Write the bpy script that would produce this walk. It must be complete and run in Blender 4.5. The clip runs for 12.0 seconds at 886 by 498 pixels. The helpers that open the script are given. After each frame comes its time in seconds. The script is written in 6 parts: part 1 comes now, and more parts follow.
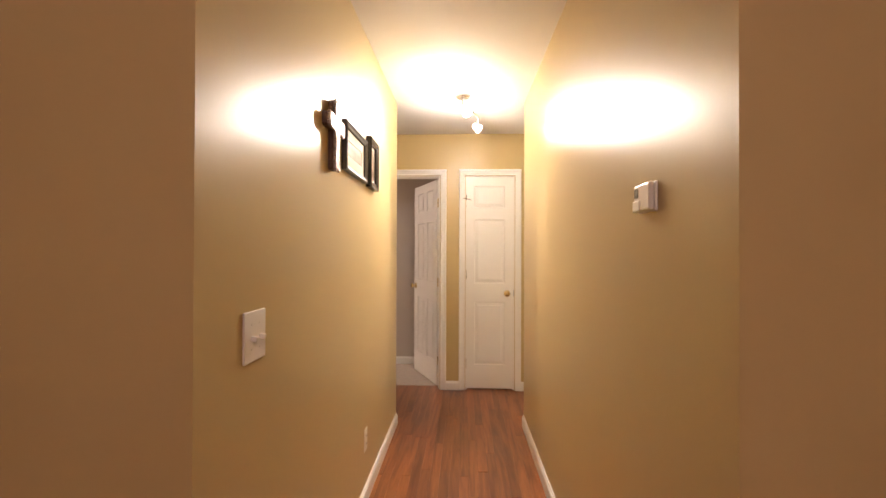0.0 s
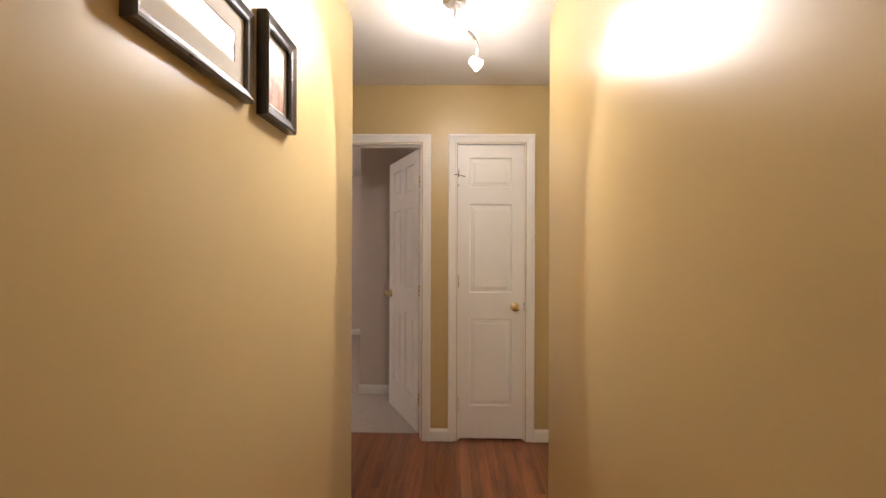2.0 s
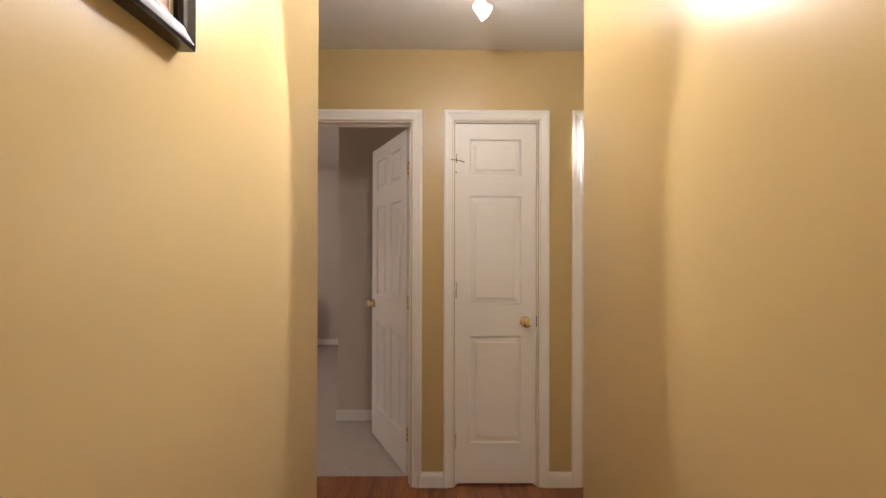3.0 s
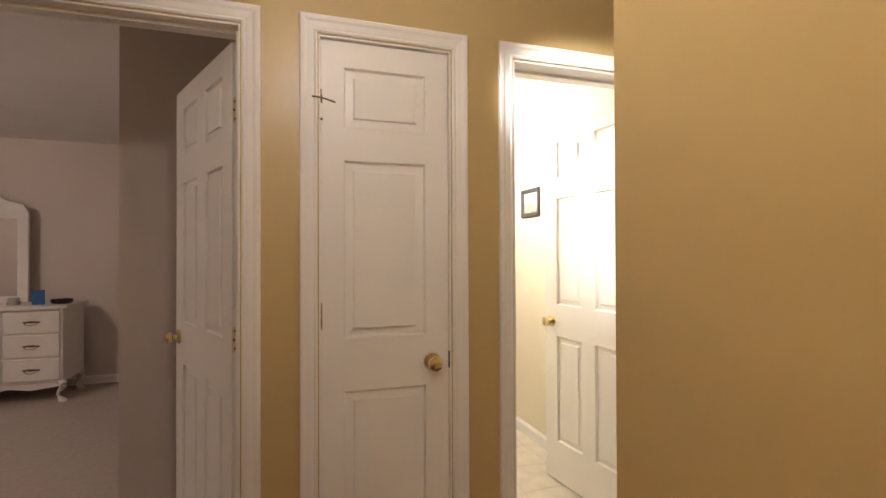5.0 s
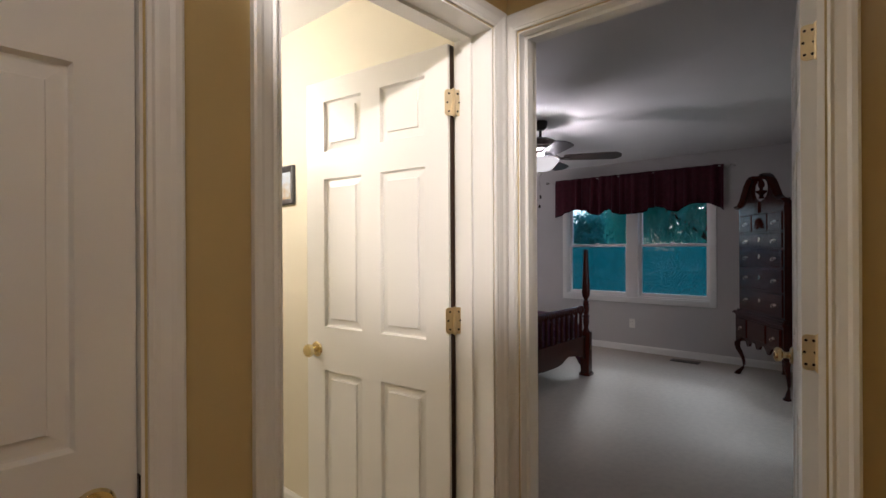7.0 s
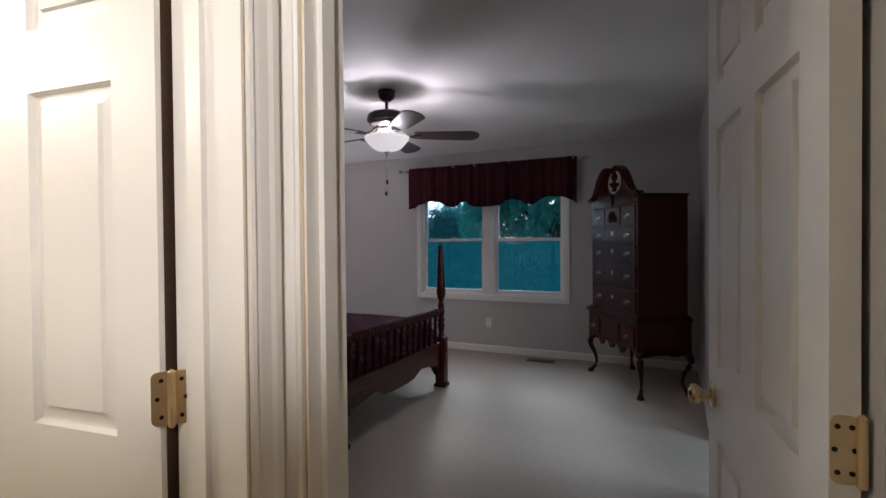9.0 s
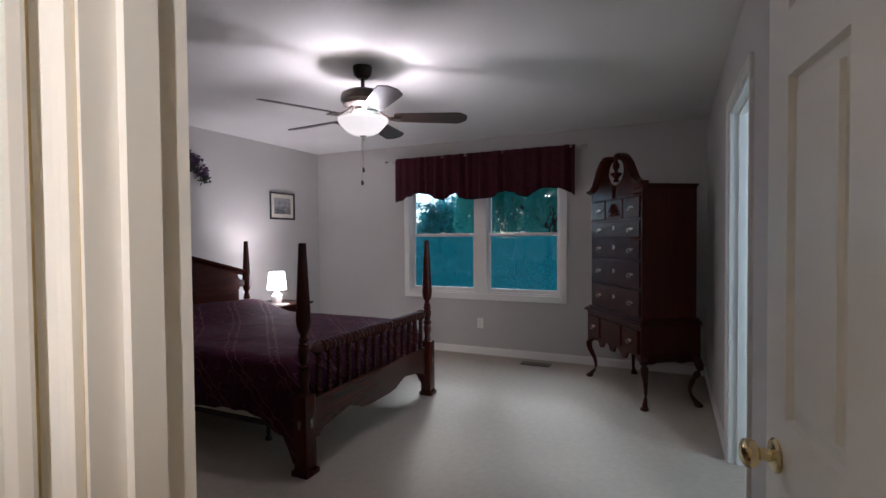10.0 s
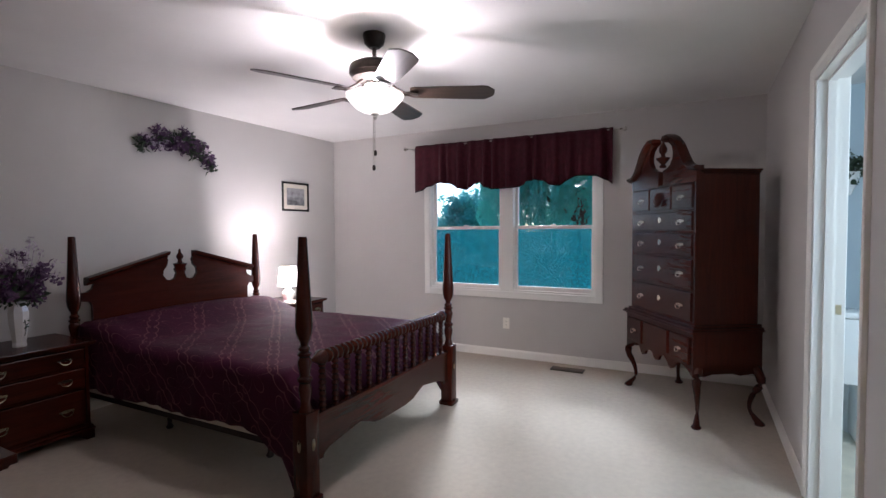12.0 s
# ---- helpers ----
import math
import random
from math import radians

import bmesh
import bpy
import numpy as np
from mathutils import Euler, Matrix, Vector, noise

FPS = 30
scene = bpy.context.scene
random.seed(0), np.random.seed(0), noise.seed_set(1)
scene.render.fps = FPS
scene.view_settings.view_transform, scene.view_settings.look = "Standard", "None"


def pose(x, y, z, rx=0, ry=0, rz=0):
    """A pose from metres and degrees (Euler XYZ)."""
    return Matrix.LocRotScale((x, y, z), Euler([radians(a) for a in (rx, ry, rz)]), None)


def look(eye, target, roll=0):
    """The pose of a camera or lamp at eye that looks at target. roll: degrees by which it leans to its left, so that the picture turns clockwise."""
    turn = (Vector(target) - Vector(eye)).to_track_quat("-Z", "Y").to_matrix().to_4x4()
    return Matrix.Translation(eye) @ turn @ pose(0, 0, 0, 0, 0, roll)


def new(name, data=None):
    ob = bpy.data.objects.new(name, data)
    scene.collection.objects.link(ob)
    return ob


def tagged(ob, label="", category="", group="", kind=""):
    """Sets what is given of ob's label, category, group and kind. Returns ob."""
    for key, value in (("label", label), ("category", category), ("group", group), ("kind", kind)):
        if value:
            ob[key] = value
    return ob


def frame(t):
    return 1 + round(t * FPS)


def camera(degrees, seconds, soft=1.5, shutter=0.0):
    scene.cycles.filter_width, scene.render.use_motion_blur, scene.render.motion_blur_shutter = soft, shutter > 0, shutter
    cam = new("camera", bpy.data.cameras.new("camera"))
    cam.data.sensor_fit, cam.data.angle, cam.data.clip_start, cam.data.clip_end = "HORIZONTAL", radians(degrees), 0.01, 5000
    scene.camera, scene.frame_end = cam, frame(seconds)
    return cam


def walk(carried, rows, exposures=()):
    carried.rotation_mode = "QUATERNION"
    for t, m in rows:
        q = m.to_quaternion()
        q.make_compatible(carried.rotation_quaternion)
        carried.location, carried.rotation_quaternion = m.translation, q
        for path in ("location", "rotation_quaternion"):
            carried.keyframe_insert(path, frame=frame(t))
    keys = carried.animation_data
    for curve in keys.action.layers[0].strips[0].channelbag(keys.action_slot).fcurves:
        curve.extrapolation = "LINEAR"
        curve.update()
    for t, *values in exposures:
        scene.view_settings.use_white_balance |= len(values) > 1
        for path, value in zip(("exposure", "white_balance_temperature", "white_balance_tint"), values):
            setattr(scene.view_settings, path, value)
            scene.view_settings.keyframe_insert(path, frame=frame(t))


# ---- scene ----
cam = camera(84.0, 12.0)

EXPOSURES = [(0, 2.15, 6650, 17), (1.5, 1.68, 6250, 16), (2.5, 1.5, 6000, 16), (4.5, 1.42, 6150, 17), (5.5, 0.95, 6400, 18), (6.5, 0.52, 6300, 18), (7.5, 0.15, 5950, 16), (9.5, 0.3, 6050, 16), (10.5, 1.02, 6100, 17), (12, 1.47, 6250, 18)]
PATH = [
    (0, (0.158, -0.047, 1.308), (0.072, 1.951, 1.324), 0.2),
    (0.5, (0.156, 0.254, 1.313), (0.079, 2.253, 1.322), 0.2),
    (1, (0.179, 0.587, 1.322), (0.114, 2.586, 1.328), 0.2),
    (1.5, (0.157, 0.937, 1.322), (0.105, 2.937, 1.328), 0.1),
    (2, (0.138, 1.283, 1.314), (0.099, 3.283, 1.317), 0.2),
    (2.5, (0.117, 1.612, 1.319), (0.096, 3.612, 1.317), 0.0),
    (2.7, (0.105, 1.732, 1.319), (0.093, 3.732, 1.322), 0.1),
    (4.3, (0.003, 2.648, 1.306), (0.346, 4.618, 1.329), -0.2),
    (4.5, (0.022, 2.742, 1.305), (0.44, 4.697, 1.326), -0.1),
    (5, (0.051, 2.979, 1.31), (0.676, 4.879, 1.328), -0.2),
    (5.5, (0.097, 3.205, 1.314), (0.932, 5.022, 1.332), -0.4),
    (6, (0.157, 3.413, 1.311), (1.276, 5.07, 1.322), -0.3),
    (6.5, (0.238, 3.587, 1.328), (1.573, 5.076, 1.33), -0.3),
    (7, (0.35, 3.74, 1.334), (1.849, 5.064, 1.333), -0.3),
    (7.5, (0.514, 3.84, 1.339), (2.173, 4.956, 1.329), -0.2),
    (7.7, (0.584, 3.875, 1.337), (2.288, 4.921, 1.332), -0.3),
    (9.5, (1.287, 4.114, 1.345), (3.101, 4.954, 1.306), -0.5),
    (10, (1.474, 4.156, 1.347), (3.289, 4.994, 1.297), -0.5),
    (10.5, (1.621, 4.221, 1.36), (3.431, 5.069, 1.297), -0.6),
    (11, (1.728, 4.265, 1.357), (3.528, 5.134, 1.287), -0.5),
    (11.5, (1.804, 4.301, 1.355), (3.59, 5.199, 1.281), -0.4),
    (12, (1.853, 4.332, 1.347), (3.626, 5.253, 1.269), -0.4),
]
walk(cam, [(t, look(eye, target, roll)) for t, eye, target, roll in PATH], EXPOSURES)

# ---- world and large lights ----
world = bpy.data.worlds.new("evening_sky")
scene.world = world
world.use_nodes = True
wn = world.node_tree
sky = wn.nodes.new("ShaderNodeTexSky")
sky.sky_type, sky.sun_disc = "NISHITA", False
sky.sun_elevation, sky.sun_rotation = radians(30), radians(68)
sky.dust_density, sky.ozone_density = 0.3, 7.0
wn.links.new(sky.outputs[0], wn.nodes["Background"].inputs[0])
wn.nodes["Background"].inputs[1].default_value = 0.14


def lamp(name, kind, m, energy, color, **kw):
    data = bpy.data.lights.new(name, kind)
    data.energy, data.color = energy, color
    for key, value in kw.items():
        setattr(data, key, value)
    ob = new(name, data)
    ob.matrix_world = m
    return ob


lamp("sun", "SUN", look((9.3, 3.66, 5.7), (0, 0, 0)), 1.3, (0.78, 0.92, 1.0), angle=radians(10))
WARM, SOFT, DAY = (1.0, 0.915, 0.81), (1.0, 0.93, 0.96), (0.72, 0.90, 1.0)
# three heads of the hall's spot bar
lamp("hall_spot", "SPOT", look((0.02, 3.10, 2.28), (-0.36, 2.35, 1.75)), 10.5, WARM, spot_size=radians(110), spot_blend=1.0, shadow_soft_size=0.03)
lamp("hall_spot", "SPOT", look((0.17, 3.50, 2.28), (-0.274, 1.964, 1.08)), 18, WARM, spot_size=radians(92), spot_blend=0.13, shadow_soft_size=0.03)
lamp("hall_spot", "SPOT", look((0.27, 3.97, 2.27), (1.68, 4.86, 1.6)), 80, WARM, spot_size=radians(38), spot_blend=0.7, shadow_soft_size=0.03)
lamp("hall_bulb_glow", "POINT", pose(0.05, 3.12, 2.23), 2.2, WARM, shadow_soft_size=0.04)
lamp("hall_bulb_glow", "POINT", pose(0.16, 3.60, 2.23), 3.8, WARM, shadow_soft_size=0.04)
lamp("entry_bulb", "POINT", pose(0.15, -1.3, 2.2), 7.0, (1.0, 0.76, 0.80), shadow_soft_size=0.1)
# ceiling fan bulbs, shining up out of the bowl; bedside lamp
for dx, dy in ((0.020, -0.012), (-0.020, 0.012)):
    fx, fy = 4.177 + dx, 5.967 + dy
    lamp("fan_bulb", "SPOT", look((fx, fy, 2.04), (fx, fy + 0.0001, 2.4)), 4.2, SOFT, spot_size=radians(164), spot_blend=0.2, shadow_soft_size=0.006)
lamp("fan_bowl_light", "POINT", pose(4.177, 5.967, 2.04), 6.0, SOFT, shadow_soft_size=0.06)
lamp("bedside_bulb", "POINT", pose(5.47, 7.95, 0.91), 25, SOFT, shadow_soft_size=0.04)
# hall bath wall lamp, far bedroom lamp, daylight in the second bath's window
lamp("bath_bulb", "POINT", pose(0.98, 6.05, 2.0), 20, (1, 0.94, 0.84), shadow_soft_size=0.15)
lamp("far_room_bulb", "POINT", pose(-2.9, 6.2, 2.25), 15, (1, 0.82, 0.69), shadow_soft_size=0.08)
lamp("bath_daylight", "AREA", look((3.95, 2.06, 1.5), (4.5, 3.5, 1.2)), 15, DAY, shape="RECTANGLE", size=0.8, size_y=1.0)


# ---- materials ----
def shader(name, color, rough=0.5, metal=0.0, vary=0.08, scale=6.0, bump=0.05, grain=180.0, spec=0.5, coat=0.0, random_part=0.0, rvar=0.06):
    m = bpy.data.materials.new(name)
    m.use_nodes = True
    nt = m.node_tree
    b = nt.nodes["Principled BSDF"]
    b.inputs["Roughness"].default_value, b.inputs["Metallic"].default_value = rough, metal
    b.inputs["Specular IOR Level"].default_value, b.inputs["Coat Weight"].default_value = spec, coat
    b.inputs["Coat Roughness"].default_value = 0.15
    co = nt.nodes.new("ShaderNodeTexCoord")
    big = nt.nodes.new("ShaderNodeTexNoise")
    big.inputs["Scale"].default_value, big.inputs["Detail"].default_value = scale, 5
    fine = nt.nodes.new("ShaderNodeTexNoise")
    fine.inputs["Scale"].default_value, fine.inputs["Detail"].default_value = grain, 3
    for n in (big, fine):
        nt.links.new(co.outputs["Object"], n.inputs["Vector"])
    ramp = nt.nodes.new("ShaderNodeMapRange")
    ramp.inputs[1].default_value, ramp.inputs[2].default_value = 0.3, 0.7
    ramp.inputs[3].default_value, ramp.inputs[4].default_value = 1 - vary, 1 + vary
    nt.links.new(big.outputs[0], ramp.inputs[0])
    val = ramp.outputs[0]
    if random_part:
        info = nt.nodes.new("ShaderNodeObjectInfo")
        rr = nt.nodes.new("ShaderNodeMapRange")
        rr.inputs[3].default_value, rr.inputs[4].default_value = 1 - random_part, 1 + random_part
        nt.links.new(info.outputs["Random"], rr.inputs[0])
        mu = nt.nodes.new("ShaderNodeMath")
        mu.operation = "MULTIPLY"
        nt.links.new(val, mu.inputs[0])
        nt.links.new(rr.outputs[0], mu.inputs[1])
        val = mu.outputs[0]
    mix = nt.nodes.new("ShaderNodeVectorMath")
    mix.operation = "SCALE"
    mix.inputs[0].default_value = color
    nt.links.new(val, mix.inputs["Scale"])
    nt.links.new(mix.outputs[0], b.inputs["Base Color"])
    rg = nt.nodes.new("ShaderNodeMapRange")
    rg.inputs[3].default_value, rg.inputs[4].default_value = max(rough - rvar, 0.02), min(rough + rvar, 1)
    nt.links.new(big.outputs[0], rg.inputs[0])
    nt.links.new(rg.outputs[0], b.inputs["Roughness"])
    bp = nt.nodes.new("ShaderNodeBump")
    bp.inputs["Strength"].default_value, bp.inputs["Distance"].default_value = bump, 0.004
    nt.links.new(fine.outputs[0], bp.inputs["Height"])
    nt.links.new(bp.outputs[0], b.inputs["Normal"])
    return m


def wood(name, dark, light, rough=0.32, axis=2, rings=3.0, coat=0.3, random_part=0.12, island=False, spec=0.5):
    """Grained, varnished wood; axis: the way the grain runs."""
    m = bpy.data.materials.new(name)
    m.use_nodes = True
    nt = m.node_tree
    b = nt.nodes["Principled BSDF"]
    b.inputs["Roughness"].default_value, b.inputs["Coat Weight"].default_value, b.inputs["Coat Roughness"].default_value = rough, coat, 0.2
    b.inputs["Specular IOR Level"].default_value = spec
    co = nt.nodes.new("ShaderNodeTexCoord")
    info = nt.nodes.new("ShaderNodeNewGeometry" if island else "ShaderNodeObjectInfo")
    rnd = info.outputs["Random Per Island" if island else "Random"]
    off = nt.nodes.new("ShaderNodeVectorMath")
    off.operation = "MULTIPLY_ADD"
    off.inputs[1].default_value = (7, 5, 9)
    nt.links.new(rnd, off.inputs[0])
    nt.links.new(co.outputs["Object"], off.inputs[2])
    mp = nt.nodes.new("ShaderNodeMapping")
    sc = [14.0, 14.0, 14.0]
    sc[axis] = 1.0
    mp.inputs["Scale"].default_value = sc
    nt.links.new(off.outputs[0], mp.inputs[0])
    g = nt.nodes.new("ShaderNodeTexNoise")
    g.inputs["Scale"].default_value, g.inputs["Detail"].default_value, g.inputs["Distortion"].default_value = rings, 8, 1.2
    nt.links.new(mp.outputs[0], g.inputs["Vector"])
    pores = nt.nodes.new("ShaderNodeTexNoise")
    pores.inputs["Scale"].default_value, pores.inputs["Detail"].default_value = rings * 9, 2
    nt.links.new(mp.outputs[0], pores.inputs["Vector"])
    r = nt.nodes.new("ShaderNodeValToRGB")
    r.color_ramp.elements[0].position, r.color_ramp.elements[1].position = 0.32, 0.68
    r.color_ramp.elements[0].color, r.color_ramp.elements[1].color = (*dark, 1), (*light, 1)
    nt.links.new(g.outputs[0], r.inputs[0])
    rr = nt.nodes.new("ShaderNodeMapRange")
    rr.inputs[3].default_value, rr.inputs[4].default_value = 1 - random_part, 1 + random_part
    nt.links.new(rnd, rr.inputs[0])
    pr = nt.nodes.new("ShaderNodeMapRange")
    pr.inputs[1].default_value, pr.inputs[2].default_value, pr.inputs[3].default_value, pr.inputs[4].default_value = 0.35, 0.6, 0.88, 1.04
    nt.links.new(pores.outputs[0], pr.inputs[0])
    mu = nt.nodes.new("ShaderNodeMath")
    mu.operation = "MULTIPLY"
    nt.links.new(rr.outputs[0], mu.inputs[0])
    nt.links.new(pr.outputs[0], mu.inputs[1])
    mix = nt.nodes.new("ShaderNodeVectorMath")
    mix.operation = "SCALE"
    nt.links.new(r.outputs[0], mix.inputs[0])
    nt.links.new(mu.outputs[0], mix.inputs["Scale"])
    nt.links.new(mix.outputs[0], b.inputs["Base Color"])
    bp = nt.nodes.new("ShaderNodeBump")
    bp.inputs["Strength"].default_value, bp.inputs["Distance"].default_value = 0.06, 0.002
    nt.links.new(pores.outputs[0], bp.inputs["Height"])
    nt.links.new(bp.outputs[0], b.inputs["Normal"])
    return m


def glow(name, color, strength):
    m = bpy.data.materials.new(name)
    m.use_nodes = True
    b = m.node_tree.nodes["Principled BSDF"]
    b.inputs["Base Color"].default_value = (0.9, 0.88, 0.84, 1)
    b.inputs["Emission Color"].default_value = (*color, 1)
    b.inputs["Emission Strength"].default_value = strength
    return m


def glass(name, rough=0.0):
    m = bpy.data.materials.new(name)
    m.use_nodes = True
    b = m.node_tree.nodes["Principled BSDF"]
    b.inputs["Base Color"].default_value = (0.96, 0.99, 0.99, 1)
    b.inputs["Transmission Weight"].default_value, b.inputs["Roughness"].default_value, b.inputs["IOR"].default_value = 1, rough, 1.45
    return m


WALL_TAN = shader("tan_satin_paint", (0.56, 0.425, 0.20), 0.30, vary=0.02, scale=1.5, bump=0.05, grain=90, rvar=0.02, spec=0.42)
WALL_GREY = shader("warm_grey_paint", (0.56, 0.535, 0.512), 0.6, vary=0.03, scale=1.5, bump=0.06, grain=120)
WALL_CREAM = shader("cream_paint", (0.74, 0.68, 0.53), 0.5, vary=0.03, scale=1.5, bump=0.05, grain=120)
WALL_BLUE = shader("pale_blue_paint", (0.44, 0.53, 0.58), 0.55, vary=0.03, scale=1.5, bump=0.05, grain=120)
WALL_BEIGE = shader("pale_beige_paint", (0.62, 0.55, 0.49), 0.6, vary=0.03, scale=1.5, bump=0.05, grain=120)
CEILING = shader("white_ceiling_paint", (0.78, 0.765, 0.74), 0.75, vary=0.03, scale=2, bump=0.18, grain=160)
TRIM = shader("white_gloss_trim", (0.86, 0.845, 0.80), 0.32, vary=0.012, scale=3, bump=0.02, grain=60, rvar=0.02)
DOORPAINT = shader("white_door_paint", (0.86, 0.845, 0.80), 0.35, vary=0.012, scale=3, bump=0.06, grain=70, rvar=0.02)
CARPET = shader("pale_carpet", (0.51, 0.445, 0.37), 0.95, vary=0.05, scale=24, bump=0.9, grain=420, spec=0.1)
CARPET_TAN = shader("beige_carpet", (0.46, 0.40, 0.35), 0.95, vary=0.06, scale=24, bump=0.9, grain=420, spec=0.1)
TILE = shader("cream_vinyl_tile", (0.66, 0.60, 0.48), 0.35, vary=0.12, scale=9, bump=0.05, random_part=0.05)
GROUT = shader("grout", (0.42, 0.38, 0.32), 0.8)
OAK = wood("oak_strip", (0.15, 0.042, 0.011), (0.33, 0.115, 0.034), 0.33, axis=1, rings=1.2, coat=0.15, random_part=0.26)
OAK_REST = wood("oak_strip_joined", (0.15, 0.042, 0.011), (0.33, 0.115, 0.034), 0.33, axis=1, rings=1.2, coat=0.15, random_part=0.26, island=True)
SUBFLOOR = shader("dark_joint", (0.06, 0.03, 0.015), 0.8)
CHERRY = wood("dark_cherry", (0.037, 0.0056, 0.0025), (0.056, 0.0083, 0.0034), 0.27, axis=2, rings=2.0, coat=0.0, spec=0.28)
CHERRY_X = wood("dark_cherry_long", (0.037, 0.0056, 0.0025), (0.056, 0.0083, 0.0034), 0.27, axis=0, rings=2.0, coat=0.0, spec=0.28)
BLADE = wood("fan_blade_walnut", (0.02, 0.012, 0.009), (0.05, 0.028, 0.02), 0.38, axis=0, coat=0.15)
BRASS = shader("polished_brass", (0.80, 0.67, 0.38), 0.16, 1.0, vary=0.06, bump=0.0)
OLDBRASS = shader("antique_brass", (0.52, 0.46, 0.38), 0.28, 1.0, vary=0.2, scale=40)
PULL_DARK = shader("worn_dark_brass", (0.34, 0.28, 0.20), 0.25, 1.0, vary=0.3, scale=60)
AGED = shader("aged_dark_brass", (0.16, 0.12, 0.08), 0.4, 1.0, vary=0.2, scale=40)
HINGE = shader("satin_brass", (0.78, 0.64, 0.40), 0.38, 1.0, vary=0.08, scale=30, bump=0.0)
BRONZE = shader("oil_rubbed_bronze", (0.03, 0.022, 0.018), 0.35, 0.7, vary=0.2, scale=30)
NICKEL = shader("brushed_nickel", (0.55, 0.53, 0.50), 0.28, 1.0, vary=0.05)
PLASTIC = shader("ivory_plastic", (0.86, 0.83, 0.76), 0.4, vary=0.03)
DARKPLASTIC = shader("dark_plastic", (0.03, 0.03, 0.032), 0.3)
GREYFRAME = shader("dark_grey_lacquer", (0.05, 0.05, 0.055), 0.35, vary=0.1, scale=20)
BLACKFRAME = shader("black_lacquer", (0.012, 0.010, 0.010), 0.25, vary=0.2, scale=20)
MATBOARD = shader("cream_mat_board", (0.62, 0.57, 0.48), 0.8)
CERAMIC = shader("white_porcelain", (0.82, 0.82, 0.80), 0.12, vary=0.02, coat=0.5)
CURTAIN = shader("burgundy_taffeta", (0.055, 0.007, 0.014), 0.65, vary=0.25, scale=25, bump=0.3, grain=300, spec=0.2)
PANE = glass("window_glass")
WHITEWOOD = shader("white_lacquered_wood", (0.72, 0.69, 0.64), 0.4, vary=0.04, scale=8)
BLUEBOX = shader("blue_card", (0.02, 0.12, 0.30), 0.5)
DISTRESSED = shader("distressed_silver_wood", (0.46, 0.40, 0.36), 0.32, 0.35, vary=0.45, scale=70, bump=0.7, grain=140)
ROPE = shader("brown_carved_rope", (0.16, 0.09, 0.06), 0.4, vary=0.4, scale=90, bump=0.8, grain=200)
LEAFY = shader("dark_leaf", (0.035, 0.06, 0.03), 0.6, vary=0.3, scale=30)
PURPLE = shader("purple_silk_petal", (0.105, 0.048, 0.115), 0.7, vary=0.4, scale=40)
# black frame lacquer made greyer: the glare on it is put into the colour
GLARE_BLACK = shader("black_lacquer_with_glare", (0.10, 0.098, 0.105), 0.3, 0.5, vary=0.15, scale=20)
MAUVE = shader("mauve_silk_petal", (0.50, 0.42, 0.50), 0.7, vary=0.3, scale=40)


def leaf_mat(name, color):
    """Thin leaves that let light through."""
    m = shader(name, color, 0.7, vary=0.35, scale=0.8, spec=0.2)
    nt = m.node_tree
    b = nt.nodes["Principled BSDF"]
    t = nt.nodes.new("ShaderNodeBsdfTranslucent")
    nt.links.new(b.inputs["Base Color"].links[0].from_socket, t.inputs["Color"])
    mix = nt.nodes.new("ShaderNodeMixShader")
    mix.inputs[0].default_value = 0.55
    nt.links.new(b.outputs[0], mix.inputs[1])
    nt.links.new(t.outputs[0], mix.inputs[2])
    nt.links.new(mix.outputs[0], nt.nodes["Material Output"].inputs[0])
    return m


GRASS = shader("evening_grass", (0.035, 0.11, 0.07), 0.9, vary=0.4, scale=0.7, bump=1.0, grain=30, spec=0.1)
FOLIAGE = leaf_mat("tree_leaves", (0.08, 0.48, 0.40))
WILLOW = leaf_mat("willow_leaves", (0.08, 0.50, 0.37))
BARK = shader("bark", (0.09, 0.06, 0.04), 0.9, vary=0.3, scale=10, bump=0.6)
SIDING = shader("white_siding", (0.7, 0.7, 0.68), 0.6)
ROOFING = shader("grey_shingle", (0.12, 0.12, 0.125), 0.9, vary=0.25, scale=4)
TOWEL = shader("tan_towel", (0.50, 0.42, 0.27), 0.95, vary=0.1, scale=30, bump=0.8, grain=350, spec=0.1)
GLOBE = glow("lit_frosted_glass", (1.0, 0.93, 0.88), 0.55)
LAMPSHADE = glow("lit_lamp_shade", (1.0, 0.94, 0.95), 9.5)
BULB = glow("lit_bulb", (1.0, 0.87, 0.70), 30.0)
DIMGLOW = glow("lit_diffuser", (1.0, 0.88, 0.72), 2.6)


